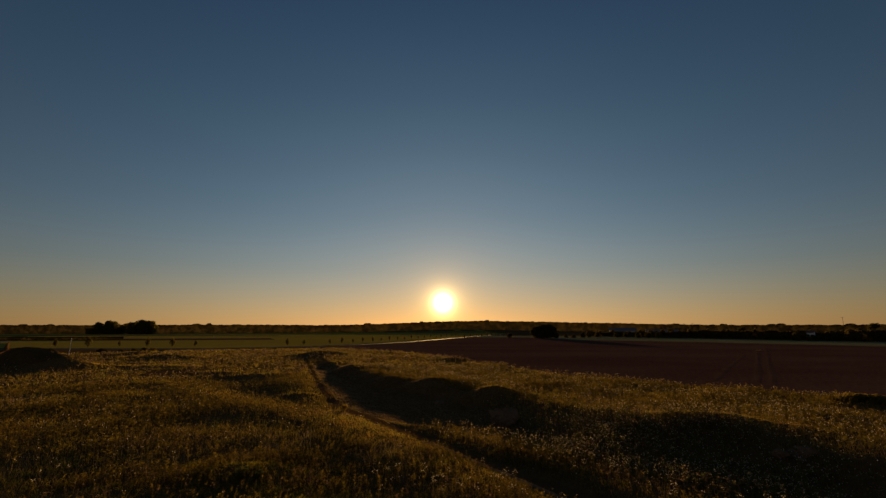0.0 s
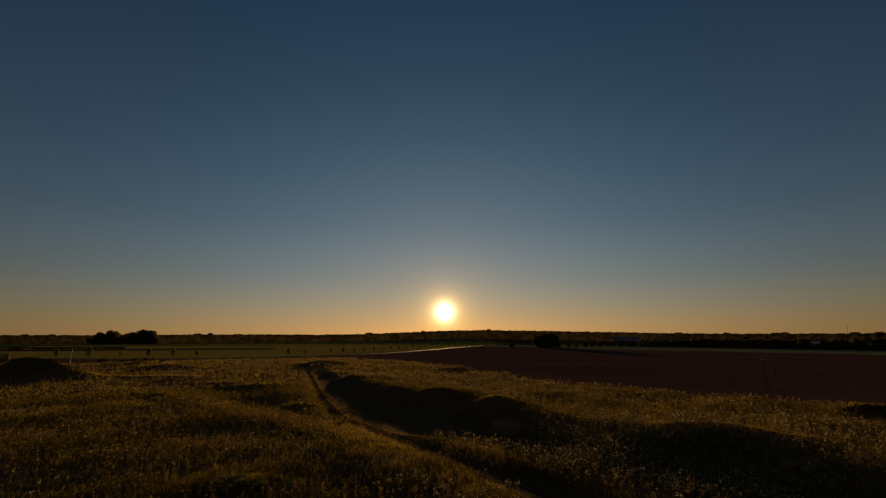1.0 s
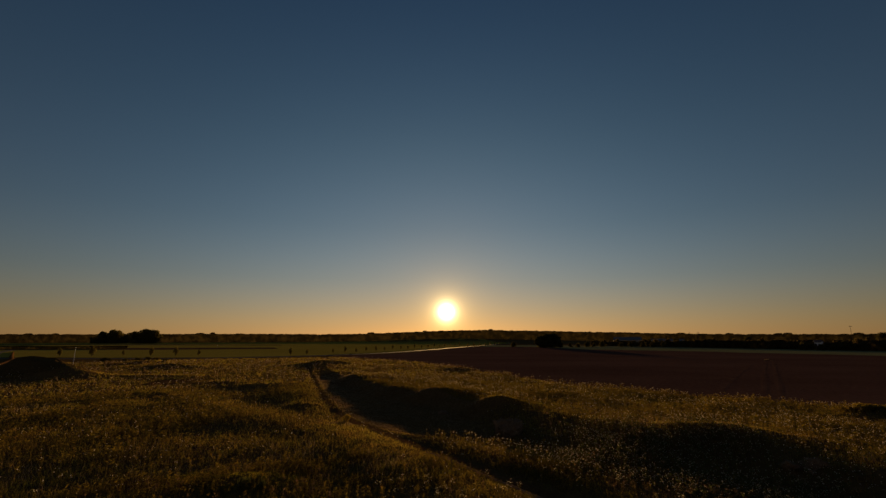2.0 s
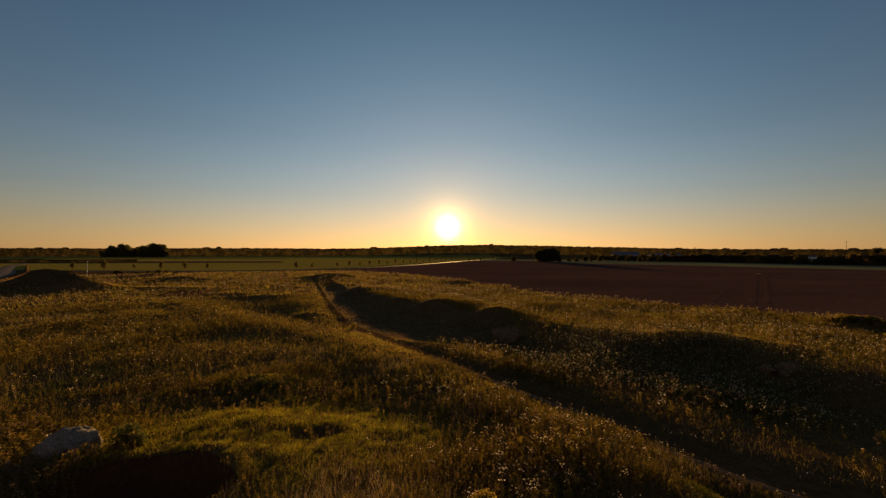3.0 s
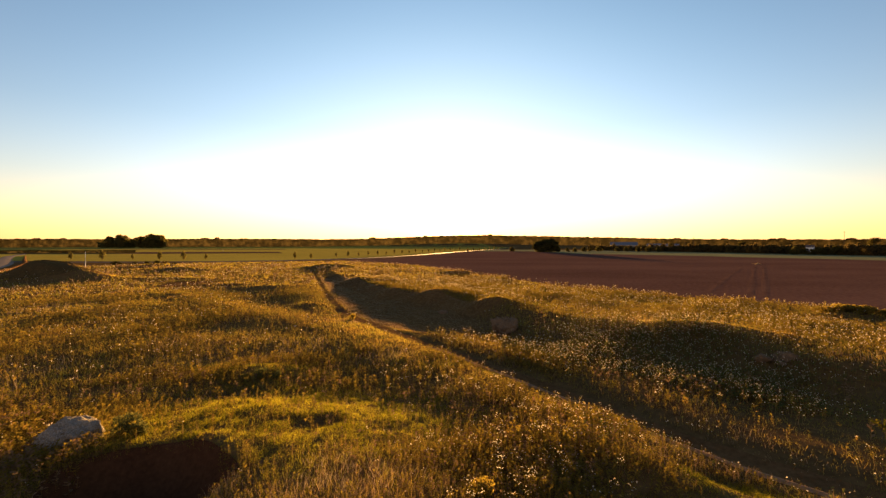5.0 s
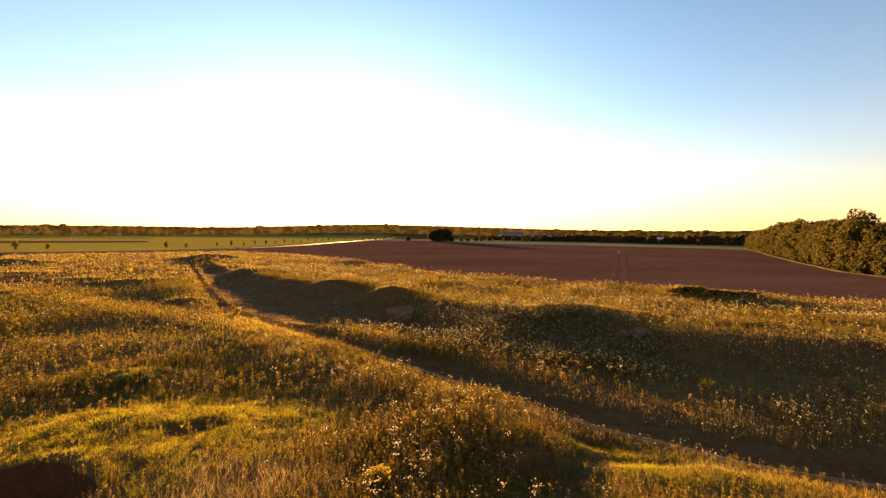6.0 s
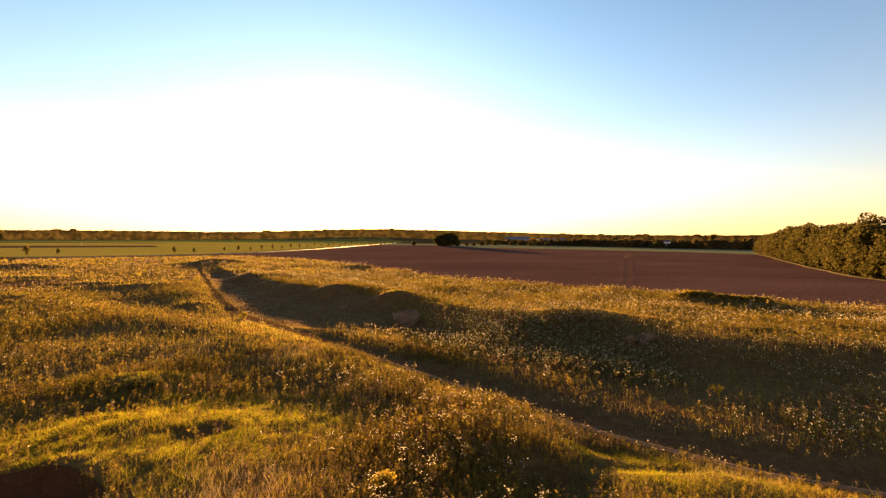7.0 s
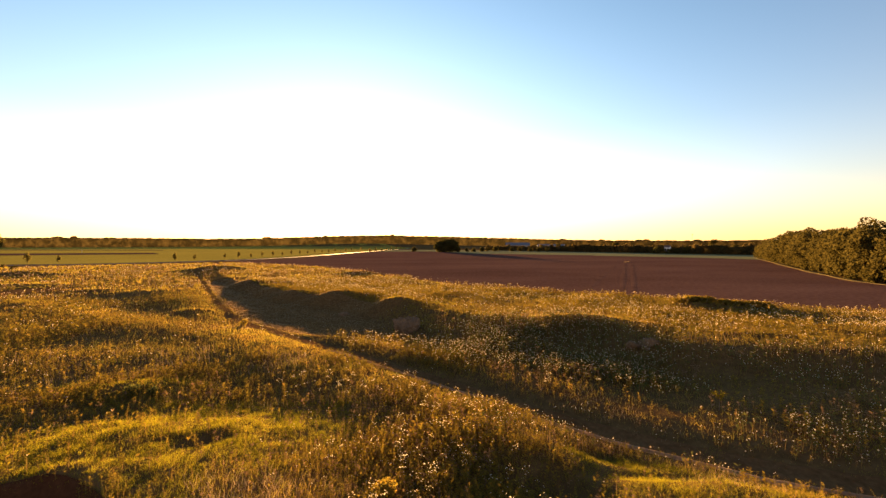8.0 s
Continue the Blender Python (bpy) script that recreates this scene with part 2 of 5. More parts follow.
M_BLOCK = earth("brown_rock", (0.10, 0.065, 0.036), (0.21, 0.145, 0.088), 0.5, 0.06, bump=0.8, rough=0.85, dist=0.03)
M_ROCK = earth("pale_rock", (0.10, 0.083, 0.058), (0.33, 0.275, 0.20), 0.3, 0.05, bump=1.0, rough=0.85, dist=0.06)
n, l = M_ROCK.node_tree.nodes, M_ROCK.node_tree.links
lichen, _ = noise_ramp(n, l, 26.0, [(0.50, (0.0, 0.0, 0.0)), (0.60, (1.0, 1.0, 1.0))], detail=4, vec=n["Geometry"].outputs["Position"])
p = n["Principled BSDF"]
l.new(mix(n, l, lichen, p.inputs["Base Color"].links[0].from_socket, (0.27, 0.245, 0.20)), p.inputs["Base Color"])
M_WHITE = plain("white_paint", (0.75, 0.74, 0.70), 0.6)
M_GREYWALL = plain("grey_plaster", (0.24, 0.23, 0.21), 0.85)
M_ROOF = plain("grey_roof_sheet", (0.10, 0.11, 0.125), 0.8)
M_TILE = plain("dark_roof", (0.12, 0.07, 0.05), 0.8)
M_GLASS = plain("dark_window", (0.02, 0.025, 0.03), 0.1)

# ---------------------------------------------------------------- the lie of the land
RIDGE = [(-31.7, 106.5, 0.3), (-29.6, 104.5, 0.49), (-20.4, 78.7, 0.24), (-13.9, 66.3, 0.32), (-6.0, 51.5, 0.28), (-0.9, 46.6, 0.32), (4.2, 39.1, 0.28), (10.0, 32.3, 0.45),
         (16.3, 26.4, 0.56), (17.2, 20.8, 0.58), (23.2, 17.0, 0.62), (35.0, 9.3, 0.7), (52.0, 0.0, 0.49)]
TRACK = [(31, 0.6), (21, 4.9), (13.15, 8.35), (12.3, 9.0), (11.25, 9.65), (10.25, 10.55), (9.15, 11.55), (8.05, 12.95), (7.0, 14.4), (5.7, 16.65), (3.9, 18.9), (2.0, 21.6), (-0.7, 25.5),
         (-4.3, 30.3), (-8.6, 36.8), (-12.6, 46.5), (-18.5, 63), (-25.5, 83), (-31, 98), (-38, 125), (-40, 158)]
FIELD = [(-40, 151), (-24, 135), (-8, 118), (8.5, 78), (15, 61), (21, 54.5), (25.5, 48), (31, 44.5), (35, 40.5), (40, 33.5), (46.5, 28.8), (60, 20), (71, 13),
         (73.5, 35), (75.8, 45), (79.3, 52.4), (86.8, 61.2), (98.3, 74.6), (124.4, 102.4), (152, 131.5), (151, 139), (150.4, 151.6), (142, 168.5), (124.3, 188.3), (120.6, 202), (89.5, 233.7), (73.9, 245.6), (68, 290), (60, 322), (22, 322), (4, 262), (-8, 213), (-20, 179)]
ROAD = [(-420, 168), (-260, 152), (-150, 139), (-105, 135), (-80, 137), (-62, 144), (-45, 157), (-31, 176), (-19, 207), (-4, 262), (18, 340), (50, 450), (90, 580)]
GRAVEL = [(-70, 45), (-86, 66), (-104, 94), (-128, 122), (-156, 150), (-200, 195), (-245, 250)]
CREST = [(-34, 52), (-27, 47), (-16.9, 37.3), (-9.6, 31), (-5.6, 27.4), (-1, 22.4), (1.6, 19.2)]
HOLLOW = [(-29, 58), (-19.4, 46.5), (-14.5, 40.2), (-9.8, 35.6)]
PIT = (-7.35, 9.8)
# low humps close by: x, y, half widths, height, turn, flatness
HUMPS = [(-6.2, 13.2, 5.0, 2.9, 0.4, 3, 4.0), (-9.0, 10.6, 2.6, 2.0, 0.35, 0), (-3.6, 10.2, 3.0, 2.4, 0.42, 0),
         (-1.0, 7.0, 4.5, 3.4, 0.55, 0), (-8.6, 19.9, 1.6, 0.9, 0.34, 0), (2.5, 11.8, 3.0, 1.9, 0.12, -20), (4.3, 12.4, 2.4, 1.6, 0.2, -42),
         (7.6, 8.0, 2.8, 1.1, 0.13, -25)]
# heaped mounds along the ridge: x, y, half widths, height, turn, flatness
MOUNDS = [(-29.1, 104.0, 6.3, 3.6, 0.68, 0, 3.0), (-19.2, 76.7, 3.6, 2.6, 0.21, 0), (-13.9, 66.7, 3.4, 2.4, 0.49, 0), (-9.7, 57.2, 2.1, 1.7, 0.21, 0),
          (-6.3, 52.0, 2.5, 1.7, 0.35, 0), (-1.0, 47.1, 3.3, 1.8, 0.73, 0), (4.5, 40.0, 2.3, 1.4, 0.8, 0), (8.3, 34.6, 1.6, 1.0, 0.1, 0),
          (15.7, 26.8, 3.9, 1.7, 0.6, -25), (17.9, 20.4, 1.9, 1.2, 0.1, -40), (24.1, 16.7, 3.1, 1.5, 0.14, -35), (-25.8, 58.5, 5.7, 1.7, 0.35, 6),
          (-13.6, 42.0, 1.1, 0.7, 0.3, 0), (1.7, 87.6, 3.8, 1.5, 0.52, 0)]
# rises farther off: x, y, half widths, height, turn, flatness
RISES = [(-14, 34, 6, 2.4, 0.09, -12), (-20, 24, 6, 2, 0.08, 0), (-11, 26, 4, 1.6, 0.08, -10), (-30, 40, 7, 2, 0.08, 5),
         (-66, 70.5, 6.0, 4.8, 3.25, 0, 1.9), (-59, 69.5, 4.2, 3.0, 0.9, 0), (-31, 62, 5, 1.5, 0.3, 0), (-47, 72, 7, 2, 0.3, 0),
         (32.3, 34.8, 2.4, 1.2, 0.5, -30), (36.1, 31.9, 3.0, 1.0, 0.4, -25), (30.3, 21.6, 2.6, 0.7, 0.28, -35), (24.4, 20.6, 2.2, 0.6, 0.24, -38), (40, 26.6, 3.0, 0.8, 0.25, -30), (-62, 96, 9, 2.5, 0.8, 0), (-72, 108, 8, 2, 0.9, 0)]


def bumped(x, y, cx, cy, rx, ry, h, turn=0.0, flat=2.0):
    c, s = math.cos(radians(turn)), math.sin(radians(turn))
    u, v = ((x - cx) * c + (y - cy) * s) / rx, (-(x - cx) * s + (y - cy) * c) / ry
    return h * np.exp(-(u * u + v * v) ** (flat / 2))


def bowl(x, y):
    """The shaded brown basin of short growth between the track and the row of mounds, from 0 to 1."""
    d, side, _ = away(x, y, RIDGE)
    dt, ts, _ = away(x, y, TRACK)
    far = np.clip((y - 26) / 5, 0, 1)
    return np.clip((9.6 + np.clip(y - 27.5, 0, 40) * 0.9 - d) / 2.4, 0, 1) * (side < 0) * (ts < 0) * np.clip((dt - 0.9 + 0.65 * far) / (1.4 - 0.7 * far), 0, 1) * np.clip((6 - x) / 4, 0, 1) * np.clip((x + 27) / 6, 0, 1)


def green_hollow(x, y):
    """The lower ground with dark green plants left of the track, from 0 to 1."""
    d, _, _ = away(x, y, HOLLOW)
    return np.exp(-(d / 3.4) ** 2)


def height(x, y):
    """The ground's height in metres at plan places."""
    x, y = np.asarray(x, float), np.asarray(y, float)
    r = np.hypot(x, y)
    calm = np.clip(1.25 - r / 120, 0, 1) * np.where(inside(x, y, FIELD), 0.12, 1.0)
    z = calm * (0.04 * vnoise(x, y, 7.0, 1) + 0.03 * vnoise(x, y, 2.6, 2) + 0.03 * vnoise(x, y, 1.0, 3))
    d, side, at = away(x, y, RIDGE)
    i = np.clip(at, 0, len(RIDGE) - 1.001)
    tops = np.interp(i, np.arange(len(RIDGE)), [p[2] for p in RIDGE])
    steep = np.where(side > 0, 9.0, 2.2)
    z += tops * np.exp(-(d / steep) ** 2) * (1 + 0.10 * vnoise(x, y, 3.0, 5))
    dt, ts, _ = away(x, y, TRACK)
    z -= np.clip(0.25 - 0.01 * (r - 16), 0.13, 0.25) * np.exp(-(dt / np.clip(1.25 - r / 90, 0.55, 1)) ** 2) * (r < 150)
    z += np.where(ts > 0, 0.10 * np.exp(-((dt - 3.2) / 1.8) ** 2), np.clip(0.15 - 0.006 * (r - 14), 0.05, 0.15) * np.exp(-((dt - 2.1) / 1.0) ** 2) * (1 - bowl(x, y))) * calm * (1 + 0.7 * vnoise(x, y, 3.5, 21)) * np.clip(1.4 - x / 6, 0.25, 1)
    dc, _, _ = away(x, y, CREST)
    z += 0.13 * np.exp(-(dc / 2.0) ** 2) - 0.2 * green_hollow(x, y)
    basin = bowl(x, y)
    z -= 0.6 * basin * basin * (3 - 2 * basin) * np.clip(d / 2.5, 0, 1) * np.clip(dt / 3.5, 0, 1)
    heap = bumped(x, y, -66, 70.5, 6.2, 5.2, 1.0, 0, 3.0)
    z += heap * (0.22 * vnoise(x, y, 1.7, 33) + 0.16 * vnoise(x, y, 0.7, 34))
    for b in HUMPS + MOUNDS + RISES:
        z += bumped(x, y, *b)
    z += bumped(x, y, 10, 800, 150, 90, 6.0) + bumped(x, y, 230, 780, 260, 90, 2.0)
    z -= bumped(x, y, PIT[0], PIT[1], 1.9, 1.7, 1.2, 0, 6.0)
    z -= bumped(x, y, 13.5, 18.5, 6.5, 3.4, 0.42, -42) + bumped(x, y, 4.0, 28.0, 5.0, 2.4, 0.25, -40)
    z -= bumped(x, y, 4.8, 9.5, 1.2, 0.75, 0.45, -15) + bumped(x, y, 10.6, 8.9, 2.6, 0.7, 0.12, -32)
    z -= bumped(x, y, -4.0, 13.2, 0.45, 0.25, 0.3, 10)
    z += bumped(x, y, 8.9, 8.5, 2.2, 0.8, 0.16, -25) - bumped(x, y, 7.4, 9.75, 1.5, 0.3, 0.2, -18) - bumped(x, y, 7.3, 11.2, 1.1, 0.75, 0.3, -45)
    # small cushions on the mossy plateau
    z += bumped(x, y, -6.2, 13.2, 5.2, 3.0, 1.0, 3, 4.0) * (0.11 * vnoise(x, y, 1.3, 17) + 0.05 * vnoise(x, y, 0.5, 18))
    return z


# ---------------------------------------------------------------- ground
def ground_sheet():
    rings = np.concatenate([np.linspace(0.5, 5.5, 6), np.geomspace(6, 110, 230), np.geomspace(113, 4600, 50)])
    az = np.radians(np.concatenate([np.linspace(-64, 54, 330), np.linspace(55.5, 294.5, 50)]))
    x, y = np.outer(rings, -np.sin(az)), np.outer(rings, np.cos(az))
    z = height(x, y)
    nr, na = x.shape
    v = np.concatenate([np.stack([x, y, z], -1).reshape(-1, 3), [[0, 0, height(0, 0)]]])
    i, j = np.meshgrid(np.arange(nr - 1), np.arange(na), indexing="ij")
    k = (j + 1) % na
    q = np.stack([i * na + j, i * na + k, (i + 1) * na + k, (i + 1) * na + j], -1).reshape(-1, 4)[:, ::-1]
    hub = len(v) - 1
    tri = np.stack([np.arange(na), (np.arange(na) + 1) % na, np.full(na, hub), np.full(na, hub)], 1)
    me = bpy.data.meshes.new("ground")
    me.from_pydata(v.tolist(), [], q.tolist() + tri[:, :3].tolist())
    me.materials.append(M_MEADOW)
    me.polygons.foreach_set("use_smooth", np.ones(len(me.polygons), bool))
    return tagged(new("ground", me), "uneven meadow soil that runs level to the horizon", "ground", kind="structure")


ground_sheet()


def ribbon(name, line, half, steps, mat, lift, across=5, wobble=0.0, label="", category="road", end=1.0, drop=0.05):
    """A strip that lies on the ground along a line, with sunk skirts at its sides."""
    p = along(line, steps)
    d = np.gradient(p[:, :2], axis=0)
    d /= np.linalg.norm(d, axis=1)[:, None]
    nrm = np.stack([d[:, 1], -d[:, 0]], 1)
    u = np.linspace(-1, 1, across)
    w = np.linspace(half, half * end, steps) * (1 + wobble * vnoise(np.arange(steps), np.zeros(steps), 6, 9))
    x = p[:, 0][:, None] + nrm[:, 0][:, None] * u * w[:, None]
    y = p[:, 1][:, None] + nrm[:, 1][:, None] * u * w[:, None]
    z = height(x, y) + lift
    z[:, 0] -= lift + drop
    z[:, -1] -= lift + drop
    i, j = np.meshgrid(np.arange(steps - 1), np.arange(across - 1), indexing="ij")
    q = np.stack([i * across + j, i * across + j + 1, (i + 1) * across + j + 1, (i + 1) * across + j], -1).reshape(-1, 4)
    me = mesh_of(name, np.stack([x, y, z], -1).reshape(-1, 3), q, 4, mat, True)
    return tagged(new(name, me), label, category, kind="structure")


def sheet(name, poly, cell, mat, lift, label, category, furrow=0.0):
    """A field: a grid cut to an outline, laid just over the ground."""
    p = np.asarray(poly, float)
    bm = bmesh.new()
    bm.faces.new([bm.verts.new((x, y, 0)) for x, y in p])
    lo, hi = p.min(0), p.max(0)
    for axis in (0, 1):
        no = Vector((1, 0, 0)) if axis == 0 else Vector((0, 1, 0))
        for c in np.arange(lo[axis] + cell, hi[axis], cell):
            bmesh.ops.bisect_plane(bm, geom=bm.verts[:] + bm.edges[:] + bm.faces[:], plane_co=no * c, plane_no=no)
    xs = np.array([v.co.x for v in bm.verts])
    ys = np.array([v.co.y for v in bm.verts])
    zs = height(xs, ys) + lift + furrow * vnoise(xs, ys, 9, 4)
    for v, z in zip(bm.verts, zs):
        v.co.z = z
    bmesh.ops.recalc_face_normals(bm, faces=bm.faces)
    if sum(f.normal.z for f in bm.faces) < 0:
        bmesh.ops.reverse_faces(bm, faces=bm.faces)
    me = bpy.data.meshes.new(name)
    bm.to_mesh(me)
    bm.free()
    me.materials.append(mat)
    return tagged(new(name, me), label, category, kind="structure")


sheet("ploughed_field", FIELD, 6.0, M_SOIL, 0.05, "bare reddish-brown ploughed field with faint wheel lines", "field", 0.0)
sheet("crop_field", [(-900, 420), (-600, 160), (-240, 158), (-150, 146), (-105, 142), (-78, 144), (-60, 152), (-46, 165), (-34, 184), (-22, 214), (-8, 266), (14, 345), (46, 455), (86, 585), (60, 760),
                     (-200, 760), (-600, 800)], 40.0, M_CROP, 0.05, "level green crop field with paler mown bands", "field")
sheet("fallow_strip", [(-420, 235), (-165, 243), (-100, 262), (-118, 300), (-200, 292), (-420, 275)], 30.0, M_FALLOW, 0.1, "brown fallow strip in the green crop", "field")
sheet("fallow_strip", [(-560, 440), (-330, 430), (-150, 400), (-160, 425), (-330, 470), (-560, 480)], 30.0, M_FALLOW, 0.1, "brown fallow strip in the green crop", "field")
sheet("field_margin", [(61, 323), (69, 290.5), (74.5, 246.3), (90.2, 234.4), (121.4, 202.5), (125, 189), (142.8, 169), (151.3, 152), (151.9, 139.5), (153, 132.3), (171, 152), (214, 168), (210, 192), (180, 260), (130, 345), (90, 400), (40, 420), (22, 323)], 20.0, M_MARGIN, 0.06,
      "pale green grass margin beyond the ploughed field", "verge")
ribbon("road", ROAD, 1.7, 160, M_ROAD, 0.08, label="narrow grey asphalt road lit by the low sun", category="road")
ribbon("gravel_road", GRAVEL, 4.0, 60, M_GRAVEL, 0.1, label="pale gravel road at the edge of the meadow", category="road", wobble=0.15, end=0.5)
gravel_side = along(GRAVEL[:6], 40)
gravel_side[:, 0] += 5.6
gravel_side[:, 1] += 2.0
ribbon("earth_bank", gravel_side.tolist(), 0.8, 60, M_TRACK, 0.35, wobble=0.4, label="low bank of reddish earth beside the gravel road", category="bank", end=0.6)
for line in ([(34.5, 49.5), (57, 81), (79.6, 112.7)], [(35.6, 48.6), (58.5, 80.3), (81.4, 112.0)], [(31.2, 52.1), (49, 76), (68.7, 101.7)]):
    ribbon("wheel_rut", line, 0.36, 90, M_RUT, 0.06, drop=-0.052, label="faint dark wheel rut in the ploughed soil", category="rut", wobble=0.5)
ribbon("wood_verge", [(172.1, 154.1), (123.6, 102.7), (97.5, 74.8), (86, 61.4), (78.7, 52.6), (75.2, 45), (73, 35)], 0.75, 160, M_VERGE, 0.12, label="narrow strip of dry grass along the wood", category="verge", wobble=0.6)
ribbon("dirt_track", TRACK[:-1], 0.66, 190, M_TRACK, 0.012, across=7, wobble=0.2, end=0.2, label="worn dirt track through the weeds", category="track")

# the pale dusty edge of the track on its lower side
near_edge = along(TRACK[:13], 120)
step = np.gradient(near_edge, axis=0)
step /= np.linalg.norm(step, axis=1)[:, None]
near_edge = near_edge + np.stack([-step[:, 1], step[:, 0]], 1) * (0.6 + 0.1 * vnoise(np.arange(120), np.zeros(120), 9, 3))[:, None]
ribbon("track_edge", near_edge.tolist(), 0.085, 260, M_DUST, 0.09, across=5, wobble=0.6, drop=0.06, label="pale dusty edge of the dirt track", category="track")

# ---------------------------------------------------------------- trees
def tube(points, radii, sides=6):
    """A bent, tapered limb."""
    p = np.asarray(points, float)
    v, f = [], []
    for i, (c, r) in enumerate(zip(p, radii)):
        d = p[min(i + 1, len(p) - 1)] - p[max(i - 1, 0)]
        d = d / (np.linalg.norm(d) + 1e-9)
        a = np.cross(d, [0.31, 0.95, 0.05])
        a /= np.linalg.norm(a)
        b = np.cross(d, a)
        for k in range(sides):
            t = 2 * math.pi * k / sides
            v.append(c + r * (math.cos(t) * a + math.sin(t) * b))
    for i in range(len(p) - 1):
        for k in range(sides):
            n = (k + 1) % sides
            f.append((i * sides + k, i * sides + n, (i + 1) * sides + n, (i + 1) * sides + k))
    return np.array(v), np.array(f)


def joined(pieces):
    vs, fs, o = [], [], 0
    for v, f in pieces:
        vs.append(v)
        fs.append(f + o)
        o += len(v)
    return np.concatenate(vs), np.concatenate(fs)


def sprays(centres, size, g, flat=0.5):
    """A four-cornered leaf spray at each centre, turned at random."""
    n = len(centres)
    a = g.normal(size=(n, 3))
    a /= np.linalg.norm(a, axis=1)[:, None]
    b = np.cross(a, g.normal(size=(n, 3)))
    b /= np.linalg.norm(b, axis=1)[:, None]
    s = size * g.uniform(0.6, 1.4, n)[:, None]
    c = np.cross(a, b) * s * 0.25
    v = np.stack([centres - a * s, centres + b * s * flat + c, centres + a * s, centres - b * s * flat + c], 1).reshape(-1, 3)
    return v, np.arange(4 * n).reshape(-1, 4)


def crown_cloud(g, n, base, top, wide, lumps=20, shape=0.55):
    """Centres of leaf sprays on a crown of uneven lumps, denser at their outsides."""
    lumps_c, lumps_r = [], []
    for _ in range(lumps):
        h = g.uniform(0.08, 0.86)
        belly = wide * (math.sin(math.pi * min(1, h * 0.85 + 0.15)) ** shape)
        t, q = g.uniform(0, 2 * math.pi), math.sqrt(g.uniform(0, 1)) * belly * 0.62
        lumps_c.append((q * math.cos(t), q * math.sin(t), base + (top - base) * h))
        lumps_r.append(belly * g.uniform(0.34, 0.55))
    lumps_c, lumps_r = np.array(lumps_c), np.array(lumps_r)
    w = lumps_r ** 2
    k = g.choice(lumps, n, p=w / w.sum())
    d = g.normal(size=(n, 3))
    d /= np.linalg.norm(d, axis=1)[:, None]
    d[:, 2] *= 0.85
    c = lumps_c[k] + d * (lumps_r[k] * g.uniform(0.55, 1.08, n) ** 0.6)[:, None]
    c[:, 2] = np.maximum(c[:, 2], base * 0.75)
    return c, lumps_c


def tree_kind(seed, tall, wide, clear, leaves, leaf, mat, trunk=0.16, limbs=5):
    """Meshes of one kind of tree: trunk with limbs, and crown."""
    g = np.random.default_rng(seed)
    c, lumps = crown_cloud(g, leaves, clear, tall, wide)
    pts = [(0, 0, -0.15), (g.normal() * 0.04, g.normal() * 0.04, clear * 0.6), (g.normal() * 0.1, g.normal() * 0.1, clear + (tall - clear) * 0.3),
           (g.normal() * 0.15, g.normal() * 0.15, tall * 0.88)]
    pieces = [tube(pts, [trunk * 1.25, trunk, trunk * 0.7, trunk * 0.12])]
    for i in range(limbs):
        e = lumps[i % len(lumps)]
        s = np.array(pts[1]) * 0.4 + np.array(pts[2]) * 0.6
        pieces.append(tube([s, (s + e) / 2 + (0, 0, 0.1 * tall * g.uniform(0, 0.6)), e], [trunk * 0.5, trunk * 0.3, trunk * 0.08], 5))
    tv, tf = joined(pieces)
    lv, lf = sprays(c, leaf, g)
    return mesh_of("trunk", tv, tf, 4, M_BARK, True), mesh_of("crown", lv, lf, 4, mat)


def plant_tree(name, kind, x, y, size, turn, label, category, group="", sink=0.05, squat=1.0):
    e = new(name)
    e.matrix_world = pose(x, y, float(height(x, y)) - sink, 0, 0, turn) @ Matrix.Diagonal((size, size, size * squat, 1))
    part("trunk", kind[0], e)
    part("crown", kind[1], e)
    return tagged(e, label, category, group)


YOUNG = [tree_kind(20 + i, 3.0, w, 0.45, 520, 0.15, M_YOUNG, 0.045, 4) for i, w in enumerate((0.7, 0.85, 0.6))]
ROWS = [(-132, 150), (-120, 149), (-111, 151), (-101, 150.5), (-92.3, 150), (-84, 149.5), (-57, 161), (-52.5, 166), (-46, 178), (-43, 186),
        (-40, 193.5), (-37, 201.5), (-34, 211), (-31.3, 221), (-28.5, 231), (-25.5, 242), (-22.5, 252), (-19.5, 263), (-16, 275), (-12.6, 287), (-9, 300),
        (-5.5, 313), (-2, 326), (2, 340), (6, 354), (10, 368)]
for i, (x, y) in enumerate(ROWS):
    bushy = x < -80
    plant_tree("young_tree", YOUNG[i % 3], x, y, (0.9 + 0.2 * math.sin(i * 2.3)) * (1.25 if bushy else 1.0), i * 67,
               "slim young roadside tree with a narrow dark crown", "tree", "young trees along the road")
# slim trees on the far side of the road
for i, (x, y) in enumerate([(14, 300), (19, 318), (25, 340), (31, 362), (37, 385), (44, 410), (51, 436), (58, 462)]):
    plant_tree("young_tree", YOUNG[(i + 1) % 3], x, y, 1.0 + 0.15 * math.sin(i * 1.7), i * 41,
               "slim young roadside tree with a narrow dark crown", "tree", "young trees along the road")

